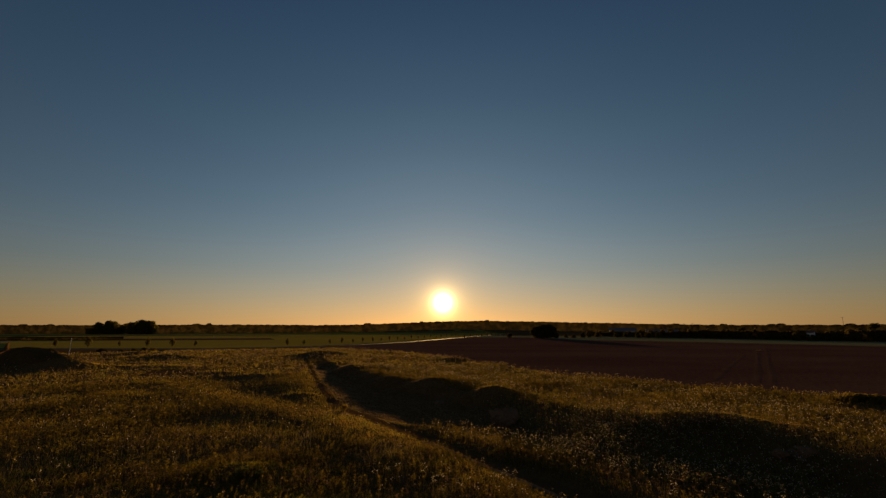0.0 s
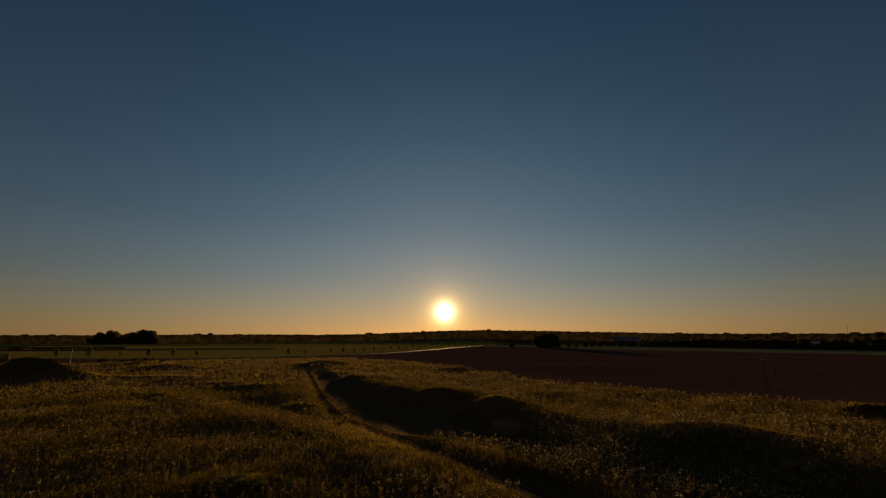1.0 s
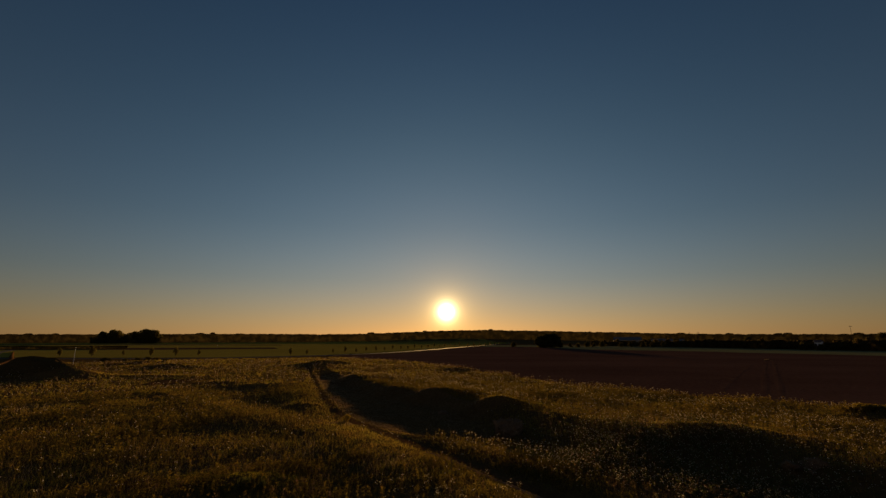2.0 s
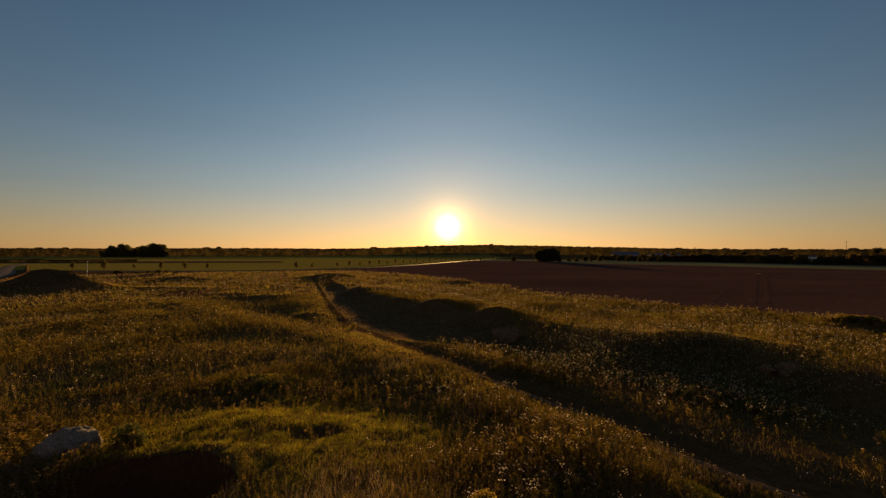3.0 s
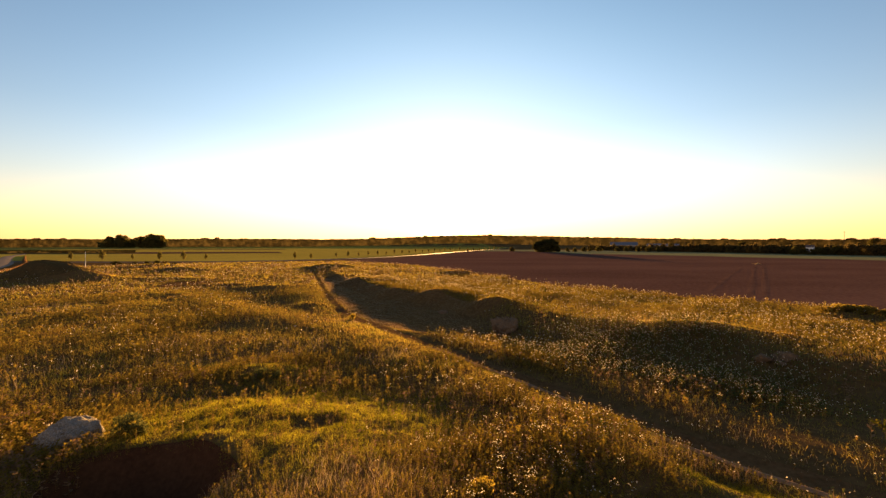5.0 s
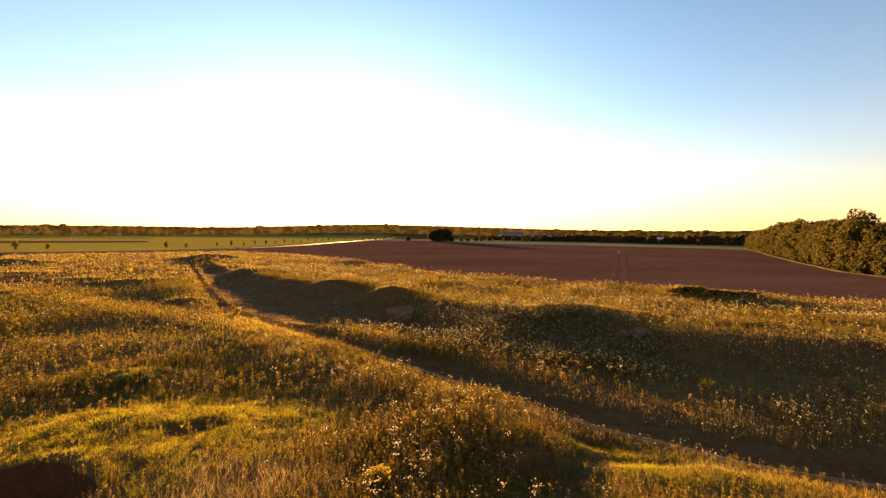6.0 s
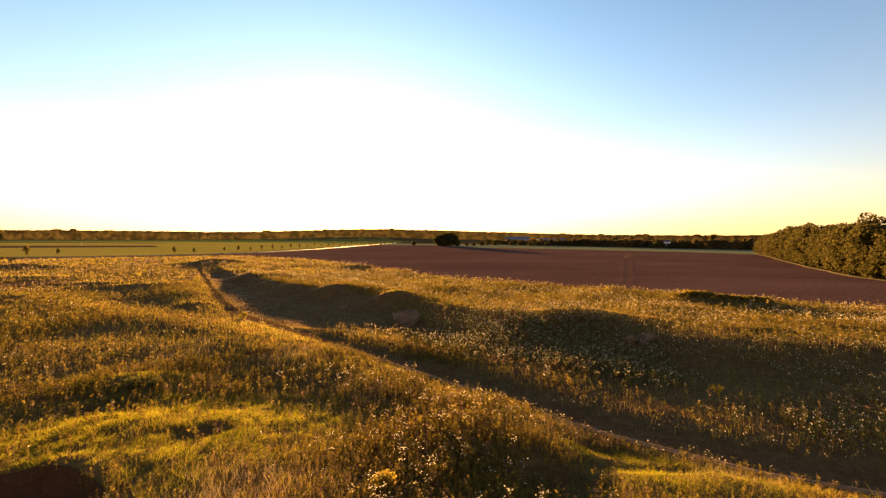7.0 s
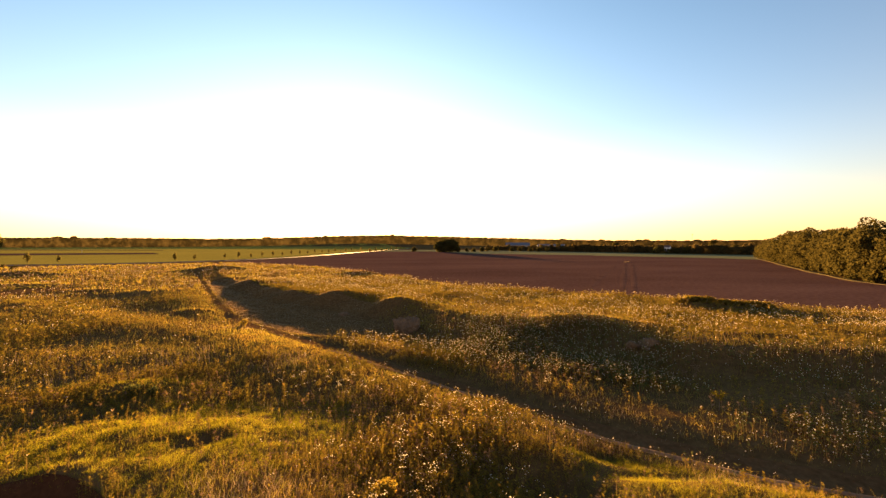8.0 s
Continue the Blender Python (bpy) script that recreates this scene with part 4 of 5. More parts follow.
def weeds(name, seed, n, r0, r1, power, keep, tall, leaves, tops, label, spread=0.5, headmat=None, headsize=0.018, leafmat=None, lush=0.7, low=0.85):
    """Upright weeds: a stem, leaves up its length and a few heads at the top."""
    g = np.random.default_rng(seed)
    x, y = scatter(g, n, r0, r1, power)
    x, y = tufted(g, x, y, spread)
    r = np.hypot(x, y)
    ok = meadow(x, y) & (r > 6.5) & (g.random(n) < keep(x, y) * (1 - low * low_growth(x, y)) * (1 - 0.65 * grassy_side(x, y)) * (1 - bumped(x, y, -8, 25, 8, 6, 0.5)) * (1 - bowl(x, y)) * (1 - lush * green_hollow(x, y)) * (1 - bumped(x, y, -66, 70.5, 6.6, 5.6, 0.9, 0, 3.0))) & (off_track(x, y) > 0.42 + 0.35 * g.random(n)) & ~in_pit(x, y)
    x, y, r = x[ok], y[ok], r[ok]
    n = len(x)
    z = height(x, y)
    h = tall * g.uniform(0.55, 1.2, n) * (1 + 0.25 * vnoise(x, y, 3.0, 13)) * np.clip(0.35 + off_track(x, y) / 2.6, 0.35, 1)
    t = g.uniform(0, 2 * math.pi, n)
    lean = g.normal(0, 0.10, (n, 2)) * h[:, None]
    root, top = np.stack([x, y, z - 0.02], 1), np.stack([x + lean[:, 0], y + lean[:, 1], z + h], 1)
    w = (0.004 * (1 + r / 16))[:, None]
    s = np.stack([np.cos(t), np.sin(t), 0 * t], 1) * w
    sv = np.stack([root - s, root + s, top], 1).reshape(-1, 3)
    sf = np.arange(3 * n).reshape(-1, 3)
    vs, fs, ms, o = [sv], [sf], [np.zeros(len(sf), int)], len(sv)
    for i in range(leaves):
        u = g.uniform(0.12, 0.88, n)[:, None]
        c = root * (1 - u) + top * u
        a = g.uniform(0, 2 * math.pi, n)
        out_ = np.stack([np.cos(a), np.sin(a), g.uniform(0.1, 0.9, n)], 1)
        ln = (h * g.uniform(0.09, 0.215, n) * (1 + r / 45) * np.clip(r / 17, 0.75, 1))[:, None]
        b = np.stack([-np.sin(a), np.cos(a), 0 * a], 1) * ln * 0.3
        lv = np.stack([c, c + out_ * ln * 0.5 + b, c + out_ * ln * np.array([1, 1, 0.7]), c + out_ * ln * 0.5 - b], 1).reshape(-1, 3)
        k = np.arange(n)[:, None] * 4 + o
        vs.append(lv)
        fs.append(np.concatenate([k + [0, 1, 2], k + [0, 2, 3]]))
        ms.append(np.ones(2 * n, int))
        o += len(lv)
    for i in range(tops):
        has = g.random(n) < (0.85 if i == 0 else 0.6)
        c = top[has] + np.concatenate([g.normal(0, 0.05, (has.sum(), 2)), g.uniform(-0.12, 0.02, (has.sum(), 1))], 1) * (0.4 if i == 0 else 1) * np.array([1, 1, 1.0])
        hv, hf = heads(c, headsize * g.uniform(0.5, 1.4, has.sum()) * (1 + r[has] / 70), g)
        vs.append(hv)
        fs.append(hf + o)
        ms.append(np.full(len(hf), 2))
        o += len(hv)
    ob = new(name, mesh_of(name, np.concatenate(vs), np.concatenate(fs), 3, [M_STEM, leafmat or M_WEED, headmat or M_FLUFF], False, np.concatenate(ms)))
    return tagged(ob, label, "weeds", kind="stuff")


def flower_zone(x, y):
    d, side, at = away(x, y, RIDGE)
    beyond = (side > 0) * np.clip(d / 3, 0, 1)
    near = bumped(x, y, 1.8, 12.0, 3.2, 2.8, 0.75) + bumped(x, y, -1.0, 16.0, 2.5, 3.5, 0.5) + bumped(x, y, 2.5, 24.5, 3.5, 1.6, 0.8, -38)
    return np.clip(0.03 + beyond * (0.5 + 0.7 * vnoise(x, y, 5, 51) + 0.5 * vnoise(x, y, 1.7, 53)) + near + 0.18 * vnoise(x, y, 4, 52) * (x < 0), 0.015, 1) * (1 - bumped(x, y, -2.6, 10.0, 2.6, 1.6, 0.95))


weeds("flowering_weeds", 11, 6000, 6.5, NEAR, -0.7, lambda x, y: flower_zone(x, y) * (1 - 0.85 * green_zone(x, y)), 0.5, 8, 3, "upright weeds with small pale fluffy heads", 0.35, None, 0.013)
weeds("leafy_weeds", 12, 60000, 6.0, NEAR, -0.7, lambda x, y: np.clip(0.6 + 0.7 * vnoise(x, y, 2.4, 61), 0, 1) * (1 - bumped(x, y, -6.0, 17.3, 5.5, 1.9, 0.75)) * (1 - bumped(x, y, -3.4, 10.0, 2.8, 1.4, 0.85)) * (1 - 0.9 * green_zone(x, y)) * (1 - 0.9 * hollow_side(x, y)), 0.38, 11, 0, "leafy dark green and russet weeds", 0.3)
weeds("flowering_weeds", 13, 40000, NEAR, 75, -0.9, flower_zone, 0.58, 4, 2, "upright weeds with small pale fluffy heads", 0.6, None, 0.0195)
weeds("russet_weeds", 16, 16000, 6.0, NEAR, -0.7, lambda x, y: np.clip(bumped(x, y, 0.9, 12.0, 3.2, 4.2, 1.0, -30) + bumped(x, y, -10.4, 10.2, 1.7, 1.4, 1.2) + 0.3 * vnoise(x, y, 3.0, 66) + 0.1, 0, 1) * (1 - 0.9 * green_zone(x, y)) * (1 - 0.6 * hollow_side(x, y)), 0.46, 8, 0, "upright russet-brown weeds gone to seed", 0.3, None, 0.02, M_RUSSET)
weeds("leafy_weeds", 19, 6500, 8.0, 15.0, -0.4, lambda x, y: np.clip(bumped(x, y, 3.3, 11.0, 2.9, 1.7, 1.6, -25, 4.0), 0, 1), 0.5, 16, 0, "bushy leafy weeds on the bank above a gully", 0.3, None, 0.013)
# leaves darkened to dim the sunlit hump and the shaded low spot
weeds("leafy_weeds", 25, 4200, 8.0, 14.0, -0.4, lambda x, y: np.clip(bumped(x, y, 8.0, 8.2, 3.8, 1.3, 1.2, -25, 3.0) + bumped(x, y, 7.3, 11.3, 1.5, 0.7, 1.2, -40), 0, 1) * np.clip(0.4 + vnoise(x, y, 1.1, 84), 0, 1), 0.22, 9, 0, "low leafy weeds darkened to dim a hump and a shaded low spot", 0.2, None, 0.013, M_DARKSHADEWEED, 0.7, 0.0)
weeds("leafy_weeds", 14, 66000, NEAR, 62, -0.8, lambda x, y: np.clip(0.5 + 0.8 * vnoise(x, y, 5, 62), 0, 1) * (1 - 0.85 * hollow_side(x, y)), 0.45, 5, 0, "leafy dark green and russet weeds", 0.5)
# leaves darkened to stand in for the ridge's shadow in the hollow
weeds("leafy_weeds", 17, 46000, 12, 36, -0.4, lambda x, y: (away(x, y, RIDGE)[1] < 0) * np.clip((x - 3) / 3, 0, 1) * np.clip(0.35 + 0.8 * vnoise(x, y, 3.3, 63), 0, 1), 0.5, 6, 2, "leafy weeds darkened for the hollow's shade, with small pale heads", 0.4, None, 0.015, M_DARKSHADEWEED)
weeds("russet_weeds", 20, 6000, 14, 40, -0.4, lambda x, y: hollow_side(x, y) * np.clip(0.2 + 1.2 * vnoise(x, y, 2.6, 68), 0, 1), 0.52, 6, 0, "russet-brown weeds in a shaded hollow", 0.35, None, 0.02, M_RUSSET)
weeds("leafy_weeds", 18, 9000, 32, 66, -0.6, lambda x, y: np.clip(1.3 * green_hollow(x, y) * (0.75 + 0.5 * vnoise(x, y, 2.5, 67)), 0, 1), 0.42, 7, 0, "dark green leafy weeds in a low hollow", 0.3, None, 0.02, M_DARKSHADEWEED, 0.0)
weeds("flowering_weeds", 15, 20000, 62, 140, -0.9, lambda x, y: np.clip(0.55 + 0.5 * vnoise(x, y, 8, 54), 0, 1), 0.55, 3, 1, "upright weeds with small pale fluffy heads", 0.8, None, 0.022, M_RUSSET)

# ---------------------------------------------------------------- single plants
def frond_leaf(c, a, ln, wide, rise):
    """One curved leaf: a strip of three quads that narrows to its tip."""
    d, b = np.array([math.cos(a), math.sin(a), 0]), np.array([-math.sin(a), math.cos(a), 0])
    rows = []
    for u, w in ((0, 0.25), (0.35, 1.0), (0.7, 0.75), (1.0, 0.05)):
        p = np.array(c) + d * ln * u + np.array([0, 0, ln * (rise * u - 0.9 * u * u * rise)])
        rows += [p - b * wide * w, p + b * wide * w]
    f = [(i, i + 1, i + 3, i + 2) for i in (0, 2, 4)]
    return np.array(rows), np.array(f)


def fluffy_head(g, size):
    """A flower head: narrow petals round a small core, all at odd angles."""
    v, f = [], []
    for i in range(16):
        a, e = g.uniform(0, 2 * math.pi), g.uniform(-0.3, 1.4)
        d = np.array([math.cos(a) * math.cos(e), math.sin(a) * math.cos(e), math.sin(e)])
        b = np.cross(d, g.normal(size=3))
        b /= np.linalg.norm(b)
        k = len(v)
        ln = size * g.uniform(0.7, 1.15)
        v += [d * ln * 0.1, d * ln * 0.65 + b * size * 0.28, d * ln, d * ln * 0.65 - b * size * 0.28]
        f.append((k, k + 1, k + 2, k + 3))
    return np.array(v), np.array(f)


def flower_kind(seed, tall, tops, leaves, head, mat):
    g = np.random.default_rng(seed)
    pts = np.array([(0, 0, -0.03), (g.normal() * 0.03, g.normal() * 0.03, tall * 0.45), (g.normal() * 0.06, g.normal() * 0.06, tall * 0.8)])
    pieces, spots = [tube(pts, [0.008, 0.006, 0.004], 5)], []
    for i in range(tops):
        a = 2 * math.pi * i / tops + g.uniform(-0.4, 0.4)
        u = g.uniform(0.35, 1.0)
        s = pts[1] * (1 - u) + pts[2] * u
        q = g.uniform(0.03, 0.16)
        e = s + np.array([math.cos(a) * q, math.sin(a) * q, tall * g.uniform(0.08, 0.24)])
        pieces.append(tube([s, (s + e) / 2 + (0, 0, -0.01), e], [0.004, 0.0035, 0.003], 4))
        spots.append(e)
    fol = []
    for i in range(leaves):
        u = g.uniform(0.05, 0.95)
        c = pts[0] * (1 - u) + pts[2] * u
        fol.append(frond_leaf(c, g.uniform(0, 2 * math.pi), tall * g.uniform(0.12, 0.26) * (1.15 - 0.5 * u), 0.016, g.uniform(0.4, 1.3)))
    sv, sf = joined(pieces)
    fv, ff = joined(fol)
    hv = [mesh_of("flower_head", *fluffy_head(g, head * k), 4, mat) for k in (1.0, 0.75)]
    return mesh_of("stem", sv, sf, 4, M_STEM, True), mesh_of("foliage", fv, ff, 4, M_WEED), hv, spots


def plant_flower(name, kind, label, category, group):
    e = new(name)
    part("stem", kind[0], e)
    part("foliage", kind[1], e)
    for i, p in enumerate(kind[3]):
        h = part("flower_head", kind[2][i % 2], e, "pale fluffy flower head")
        h.location, h.rotation_euler = p, (0.3 * math.sin(i * 3), 0.3 * math.cos(i * 5), i * 1.3)
    return tagged(e, label, category, group)


FLOWERS = [flower_kind(300 + i, t, n, l, h, M_FLUFF) for i, (t, n, l, h) in enumerate(((0.85, 8, 16, 0.023), (0.7, 6, 14, 0.026), (0.95, 10, 18, 0.022), (0.6, 5, 12, 0.028)))]
FLOWERS += [flower_kind(320, 0.7, 6, 16, 0.035, M_YELLOW)]
g = np.random.default_rng(77)
first = [None] * 5
made = 0
while made < 215:
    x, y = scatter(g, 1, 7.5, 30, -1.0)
    near_group = bumped(x, y, 1.2, 12.3, 3.0, 3.6, 1.0) + bumped(x, y, 0.0, 17.5, 2.4, 2.4, 0.6) + bumped(x, y, 2.2, 25.5, 3.4, 1.2, 1.0, -40) + bumped(x, y, 7.0, 18.5, 3.4, 1.3, 0.7, -40) + 0.035
    if g.random() > near_group[0] or not meadow(x, y)[0] or off_track(x, y)[0] < 1.3 or in_pit(x, y)[0] or green_zone(x, y)[0] > 0.5 or bumped(x, y, -2.6, 10.0, 2.6, 1.6, 1.0)[0] > 0.35:
        continue
    k = int(g.integers(5)) if g.random() < 0.5 else int(g.integers(4))
    m = pose(float(x[0]), float(y[0]), float(height(x, y)[0]), g.normal() * 5, g.normal() * 5, g.uniform(0, 360)) @ Matrix.Diagonal((*[g.uniform(0.5, 0.82)] * 3, 1))
    if first[k] is None:
        first[k] = plant_flower("wild_flower", FLOWERS[k], "tall weed with yellowish flower heads in the meadow" if k == 4 else "tall weed with pale fluffy heads in the meadow", "wildflower", "wildflowers of the meadow")
        first[k].matrix_world = m
    else:
        c = copy_thing(first[k], m)
        c.scale = m.to_scale()
    made += 1


# a bunch of feathery heads beside the track
for i, (x, y, k) in enumerate([(13.8, 11.0, 0.75), (14.1, 10.85, 0.8), (14.4, 10.7, 0.7), (14.0, 11.2, 0.65)]):
    c = copy_thing(first[i % 3], pose(x, y, float(height(x, y)), 0, 0, i * 70))
    c.scale = (k, k, k)


def sapling(x, y, tall, leaves, mat, label, seed):
    g = np.random.default_rng(seed)
    e = new("sapling")
    e.location = (x, y, float(height(x, y)))
    pieces, fol = [tube([(0, 0, -0.05), (0.02, 0, tall * 0.5), (0.0, 0.03, tall)], [0.012, 0.009, 0.004], 5)], []
    for i in range(6):
        a, u = g.uniform(0, 6.28), g.uniform(0.2, 0.8)
        s = np.array([0.01, 0.01, tall * u])
        q = s + np.array([math.cos(a) * 0.2 * tall, math.sin(a) * 0.2 * tall, tall * 0.28])
        pieces.append(tube([s, (s + q) / 2, q], [0.006, 0.005, 0.003], 4))
        for k in range(leaves):
            c = s + (q - s) * g.uniform(0.1, 1)
            fol.append(frond_leaf(c, g.uniform(0, 6.28), tall * g.uniform(0.1, 0.18), tall * 0.028, g.uniform(0.2, 1.4)))
    v, f = joined(pieces)
    part("stem", mesh_of("stem", v, f, 4, M_BARK, True), e)
    v, f = joined(fol)
    part("foliage", mesh_of("foliage", v, f, 4, mat), e)
    return tagged(e, label, "sapling")


sapling(0.15, 20.4, 0.9, 7, M_GREEN, "small green sapling beside the dirt track", 1)
sapling(13.2, 13.2, 1.0, 12, M_GREEN, "bright yellow-green sapling in the shaded hollow", 2)
sapling(6.5, 17.2, 0.7, 8, M_GREEN, "small green sapling beside the dirt track", 3)

# rounded low bushes
BUSH = [tree_kind(130 + i, 0.75, w, 0.02, 900, 0.05, m, 0.012, 7) for i, (w, m) in enumerate(((0.5, M_WEED), (0.5, M_DARKSHADEWEED)))]
for i, (x, y, k, q, what) in enumerate([(0.75, 9.4, 0.72, 0, "rounded olive bush among the weeds"), (-9.4, 12.5, 0.85, 1, "low dark green bush beside the boulder"), (-8.9, 12.3, 0.6, 1, "low dark green bush beside the boulder"),
                                        (-8.2, 18.9, 0.62, 1, "low dark green bush below a grassy hump"), (-7.5, 18.9, 0.5, 1, "low dark green bush below a grassy hump"),
                                        (-7.6, 34.4, 0.75, 0, "lit olive tussock beside the dirt track")]):
    plant_tree("bush", BUSH[q], x, y, k, i * 80, what, "bush", "", 0.03)
HEDGE = tree_kind(97, 3.2, 2.0, 0.05, 2600, 0.2, M_WEED, 0.07, 5)
for i, (x, y, k) in enumerate([(31.6, 36.1, 0.5), (32.3, 35.5, 0.62), (33.2, 34.8, 0.6), (34.2, 33.8, 0.52), (35.0, 33.1, 0.5), (35.8, 32.4, 0.48), (36.6, 31.7, 0.44)]):
    plant_tree("bush", HEDGE, x, y, k * 0.85, i * 61, "low dense bush at the edge of the ploughed field", "bush", "bushes at the field's edge", 0.05, 0.42)
# bushes along the foot of the wood
for i, (x, y) in enumerate(along(EDGE, 44)):
    g = np.random.default_rng(700 + i)
    plant_tree("bush", SHRUB[i % 3], x + 0.2 + g.normal() * 0.4, y - 0.1 + g.normal() * 0.4, g.uniform(0.6, 0.95), i * 47, "leafy bush along the foot of the wood", "bush", "bushes at the wood's edge")


# ---------------------------------------------------------------- stones
def boulder(x, y, size, seed, turn, label, sink=0.2, mat=None, angular=False):
    """A weathered block: a ball cut by random planes, roughened."""
    g = np.random.default_rng(seed)
    bm = bmesh.new()
    bmesh.ops.create_icosphere(bm, subdivisions=5 if size[0] > 0.8 else 4, radius=1.0)
    planes = [(Vector(g.normal(size=3)).normalized(), g.uniform(*((0.4, 0.7) if angular else (0.74, 0.96)))) for _ in range(14)]
    for v in bm.verts:
        p = v.co.copy()
        for no, d in planes:
            over = p.dot(no) - d
            if over > 0:
                p -= no * over * (0.98 if angular else 0.88)
        p += p.normalized() * ((0.05 if angular else 0.12) * noise.noise(p * 1.8 + Vector((seed, 0, 0))) + 0.10 * noise.noise(p * 4.3) + 0.08 * noise.noise(p * 9) + 0.03 * noise.noise(p * 21))
        v.co = Vector((p.x * size[0], p.y * size[1], p.z * size[2]))
    me = bpy.data.meshes.new("boulder")
    bm.to_mesh(me)
    bm.free()
    me.materials.append(mat or M_ROCK)
    me.polygons.foreach_set("use_smooth", np.full(len(me.polygons), not angular))
    ob = new("boulder", me)
    ob.matrix_world = pose(x, y, float(height(x, y)) + size[2] * (1 - sink) - 0.4 * size[2], 0, 0, turn)
    return tagged(ob, label, "boulder")


boulder(-10.62, 12.0, (0.82, 0.56, 0.56), 6, 12, "pale grey rough boulder half sunk in the grass", 0.12)
boulder(3.9, 30.9, (1.3, 1.05, 1.8), 8, 40, "angular brownish grey block at the foot of a mound", 0.55, M_BLOCK, True)
for i, (x, y, k) in enumerate([(15.6, 21.4, 0.5), (16.2, 21.0, 0.58), (15.9, 20.7, 0.3), (16.7, 20.8, 0.25)]):
    boulder(x, y, (k * 1.3, k * 1.05, k * 0.8), 30 + i, i * 50, "brownish stone in a low heap under the bank", 0.35, M_BLOCK, True)
boulder(-5.2, 8.6, (0.22, 0.18, 0.14), 11, 20, "small pale stone on the bare earth of a hollow")
boulder(-0.4, 40.6, (0.5, 0.4, 0.3), 12, 0, "small grey stone in the mound's shaded face", 0.5, M_BLOCK)

# bare earth in the hollow under the grassy lip
sheet("bare_earth", [(PIT[0] + 2.2 * math.cos(t) * (1 + 0.07 * math.sin(3 * t) + 0.03 * math.sin(7 * t)), PIT[1] + 1.96 * math.sin(t) * (1 + 0.03 * math.cos(4 * t))) for t in np.linspace(0, 2 * math.pi, 40)[:-1]],
            0.15, M_PIT, 0.05, "dark bare earth in a dug hollow", "soil", 0.01)

sheet("bare_earth", [(-38.5 + 3.1 * math.cos(t) * (1 + 0.12 * math.sin(3 * t)), 63 + 4.3 * math.sin(t) * (1 + 0.1 * math.cos(4 * t))) for t in np.linspace(0, 2 * math.pi, 30)[:-1]],
      0.5, M_TRACK, 0.04, "bare reddish earth between the weeds", "soil", 0.01)

sheet("earth_heap", [(-66 + 7.4 * math.cos(t) * (1 + 0.08 * math.sin(3 * t)), 70.4 + 6.0 * math.sin(t) * (1 + 0.06 * math.cos(4 * t))) for t in np.linspace(0, 2 * math.pi, 36)[:-1]],
      0.6, M_HEAP, 0.05, "steep heap of dark brown earth at the meadow's edge", "soil", 0.02)
for i, (x, y, k) in enumerate([(-92.5, 119, 0.5), (-90.5, 118.4, 0.42), (-86.5, 118.8, 0.4), (-82.5, 118.2, 0.52), (-79.8, 117.8, 0.62), (-77.4, 117.6, 0.55), (-75.2, 117.9, 0.42)]):
    plant_tree("bush", SHRUB[i % 3], x, y, k, i * 57, "low dark bush at the far edge of the meadow", "bush", "bushes at the meadow's edge", 0.05, 0.7)

# ---------------------------------------------------------------- post, brush pile, far buildings
def bar(lo, hi, bevel=0.01):
    bm = bmesh.new()
    bmesh.ops.create_cube(bm, size=1.0)
    for v in bm.verts:
        v.co = Vector([lo[i] + (v.co[i] + 0.5) * (hi[i] - lo[i]) for i in range(3)])
    bmesh.ops.bevel(bm, geom=bm.edges[:], offset=bevel, segments=1, affect="EDGES")
    return bm


def bm_part(name, bm, mat, parent, label=""):
    me = bpy.data.meshes.new(name)
    bm.to_mesh(me)
    bm.free()
    me.materials.append(mat)
    return part(name, me, parent, label)


def marker_post(x, y, tall, label):
    e = new("marker_post")
    e.location = (x, y, float(height(x, y)))
    v, f = tube([(0, 0, -0.2), (0, 0, tall * 0.5), (0.02, 0, tall)], [0.05, 0.045, 0.042], 10)
    part("pole", mesh_of("pole", v, f, 4, M_WHITE, True), e)
    v, f = tube([(0.02, 0, tall - 0.02), (0.02, 0, tall + 0.05), (0.02, 0, tall + 0.09)], [0.06, 0.06, 0.02], 10)
    part("cap", mesh_of("cap", v, f, 4, M_WHITE, True), e)
    bm_part("foot", bar((-0.2, -0.2, -0.2), (0.2, 0.2, 0.12), 0.03), M_ROCK, e, "concrete foot")
    return tagged(e, label, "post")


marker_post(-85.3, 100.9, 4.0, "slim white post at the edge of the meadow")
marker_post(-165.5, 317, 1.6, "short white post in the green crop field")


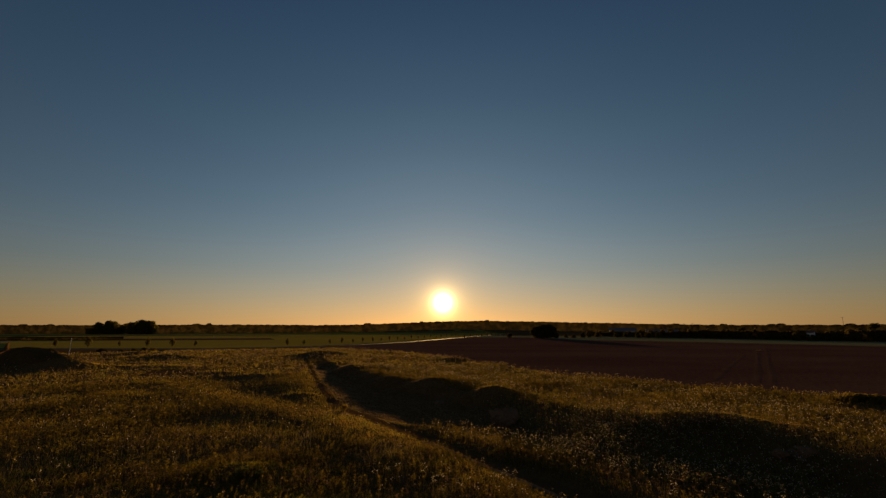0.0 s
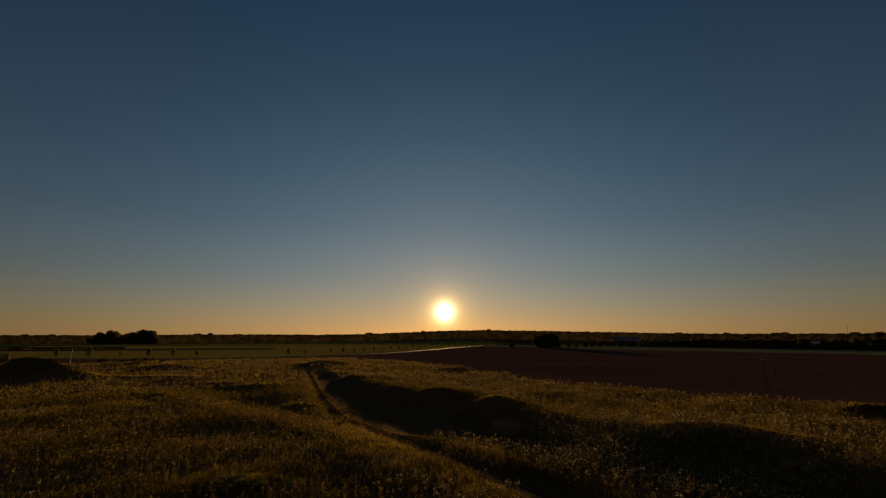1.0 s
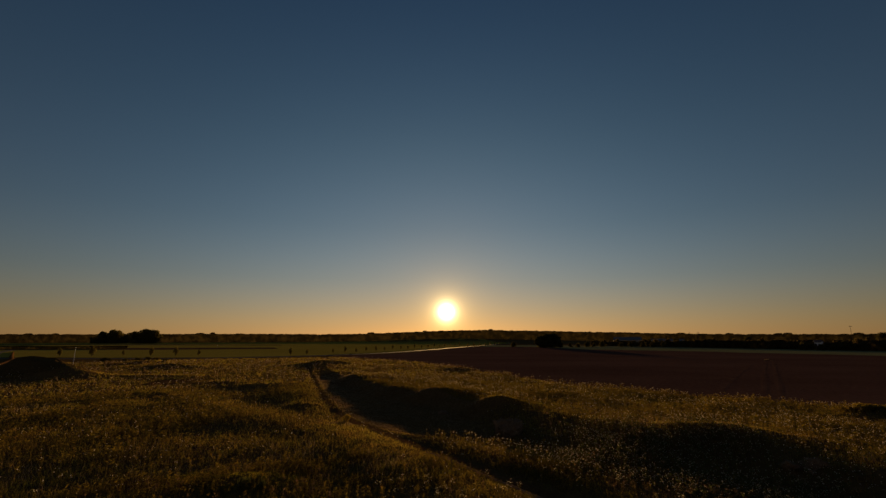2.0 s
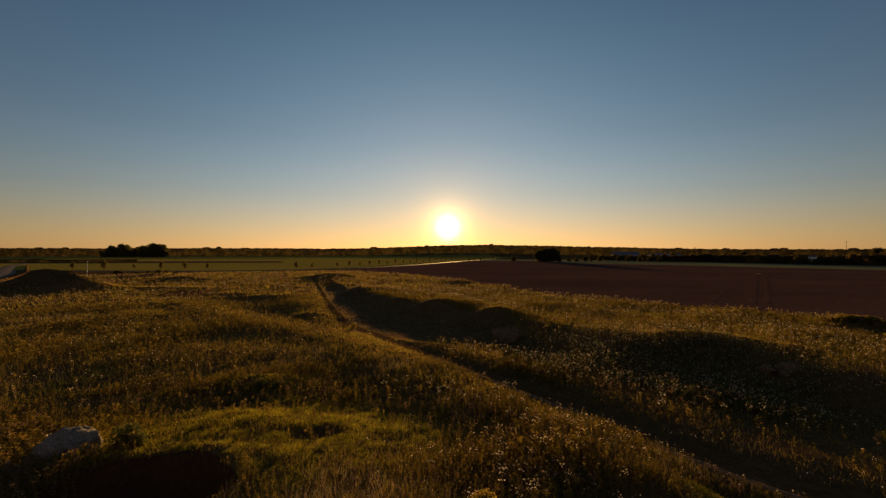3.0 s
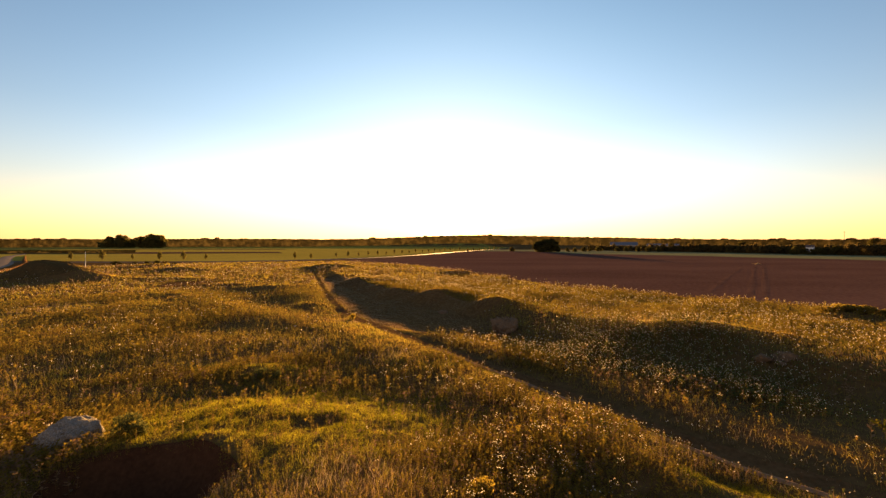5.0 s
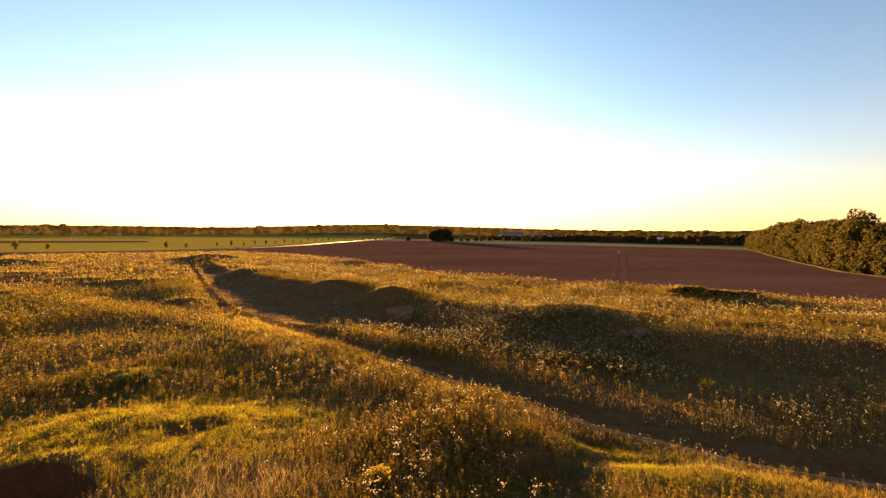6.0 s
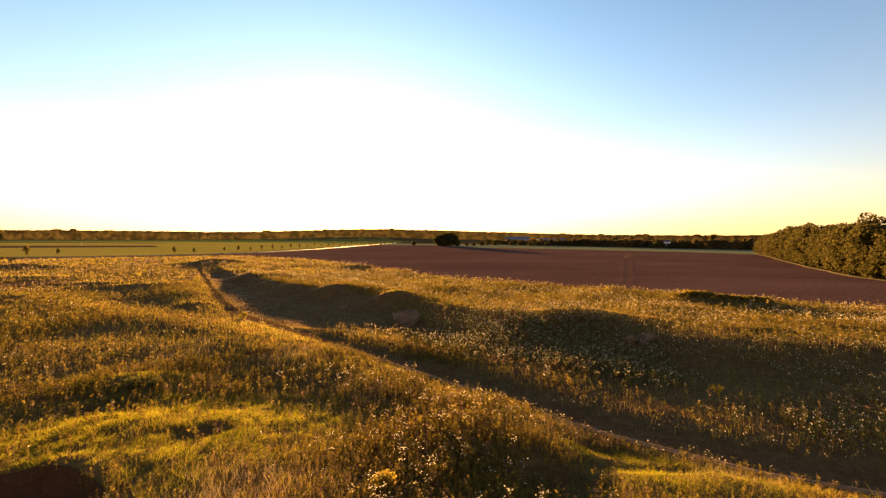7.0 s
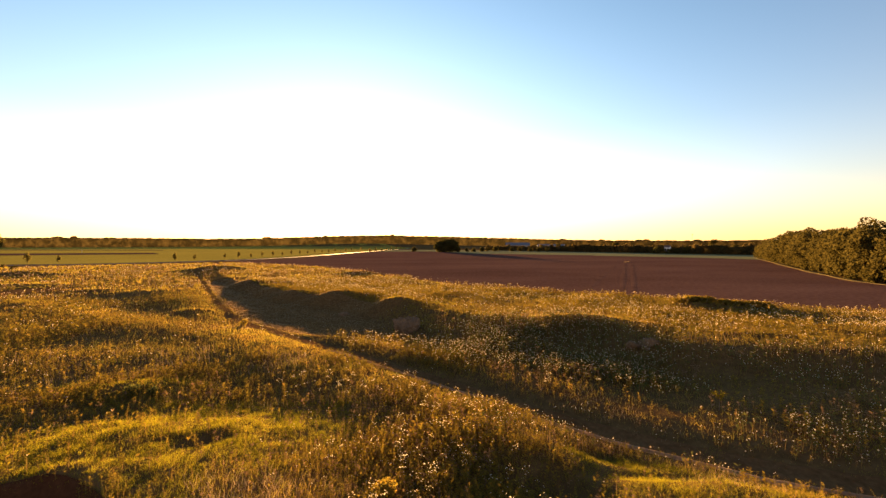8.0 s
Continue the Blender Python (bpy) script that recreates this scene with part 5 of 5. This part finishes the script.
def shed(x, y, turn, length, deep, eaves, ridge, wall, roof, label, windows=4, name="farm_building"):
    e = new(name)
    e.matrix_world = pose(x, y, float(height(x, y)), 0, 0, turn)
    bm = bmesh.new()
    h, d = length / 2, deep / 2
    prof = [(-d, -0.3), (d, -0.3), (d, eaves), (0, ridge - 0.15), (-d, eaves)]
    ends = [[bm.verts.new((s * h, yy, zz)) for yy, zz in prof] for s in (-1, 1)]
    bm.faces.new(ends[0])
    bm.faces.new(ends[1][::-1])
    for i in range(5):
        j = (i + 1) % 5
        bm.faces.new((ends[0][j], ends[0][i], ends[1][i], ends[1][j]))
    bmesh.ops.recalc_face_normals(bm, faces=bm.faces)
    bm_part("wall", bm, wall, e)
    for s in (-1, 1):
        bm = bar((-h - 0.4, 0, -0.06), (h + 0.4, math.hypot(d + 0.4, (ridge - eaves) * (d + 0.4) / d), 0.08), 0.02)
        bm.transform(Matrix.Translation((0, 0, ridge)) @ Matrix.Rotation(math.atan2(ridge - eaves, d) * -1, 4, "X") @ Matrix.Rotation(0, 4, "Z"))
        if s < 0:
            bm.transform(Matrix.Rotation(math.pi, 4, "Z"))
        bm_part("roof", bm, roof, e)
    for i in range(windows):
        cx = -h + (i + 0.5) * length / windows
        w = bm_part("window", bar((cx - 0.6, -d - 0.06, eaves * 0.4), (cx + 0.6, -d + 0.05, eaves * 0.78), 0.02), M_WHITE, e)
        bm_part("pane", bar((cx - 0.5, -d - 0.075, eaves * 0.43), (cx + 0.5, -d - 0.055, eaves * 0.75), 0.004), M_GLASS, w)
    bm_part("door", bar((-h * 0.2 - 0.7, -d - 0.08, -0.1), (-h * 0.2 + 0.7, -d + 0.05, min(2.3, eaves * 0.36 + 1)), 0.02), M_TILE, e)
    return tagged(e, label, "building")


shed(172, 424, -20, 24, 11, 4.6, 7.2, M_GREYWALL, M_ROOF, "long low farm shed with a grey sheet roof", 6)
shed(197, 398, -20, 26, 10, 3.6, 5.6, M_GREYWALL, M_ROOF, "long low farm shed with a grey sheet roof", 6)
shed(193, 232, -55, 2.8, 3.2, 4.2, 5.0, M_WHITE, M_TILE, "small white house half hidden in the tree belt", 2, "house")


for i, (x, y, k) in enumerate([(184.5, 231, 1.5), (187.5, 228.5, 1.15), (190, 226.5, 1.0), (192.5, 224, 1.1), (195.5, 219.5, 1.6)]):
    plant_tree("shrub", SHRUB[i % 3], x, y, k, i * 33, "dense dark shrub in front of the white house", "shrub", "shrubs by the house")


def mast(name, x, y, tall, r, arms, label):
    e = new(name)
    e.location = (x, y, float(height(x, y)))
    v, f = tube([(0, 0, -0.3), (0, 0, tall * 0.5), (0, 0, tall)], [r, r * 0.85, r * 0.6], 8)
    part("pole", mesh_of("pole", v, f, 4, M_BARK, True), e)
    for i in range(arms):
        bm_part("crossarm", bar((-0.9, -0.06, tall - 0.5 - i * 0.7), (0.9, 0.06, tall - 0.38 - i * 0.7), 0.01), M_BARK, e)
    return tagged(e, label, "pole")


mast("mast", 229, 252, 13.0, 0.12, 1, "slim dark mast above the far tree belt")
for i, (x, y) in enumerate([(196, 372), (201, 368), (207, 366)]):
    mast("utility_pole", x, y, 10.6 + 0.3 * i, 0.14, 2, "wooden utility pole beyond the tree belt")


def brush_pile(x, y, label):
    g = np.random.default_rng(5)
    e = new("brush_pile")
    e.location = (x, y, float(height(x, y)) + 0.04)
    n = 420
    c = np.stack([g.normal(0, 1.1, n), g.normal(0, 0.6, n), np.zeros(n)], 1)
    c[:, 2] = np.clip(0.75 * np.exp(-(c[:, 0] / 1.3) ** 2 - (c[:, 1] / 0.8) ** 2) * g.uniform(0.2, 1, n), 0.02, 1)
    v, f = sprays(c, 0.3, g, 0.12)
    tagged(part("twigs", mesh_of("twigs", v, f, 4, M_DRY), e), kind="stuff")
    v, f = joined([tube([(g.normal() * 0.8, g.normal() * 0.4, 0.0), (g.normal() * 0.4, 0, 0.45), (g.normal() * 1.2, g.normal() * 0.5, 0.5)], [0.05, 0.04, 0.015], 5) for _ in range(14)])
    tagged(part("branches", mesh_of("branches", v, f, 4, M_BARK, True), e), kind="stuff")
    e.scale = (0.5, 0.5, 0.42)
    return tagged(e, label, "brush pile")


brush_pile(88.6, 124.4, "low heap of dry brushwood on the bare field")
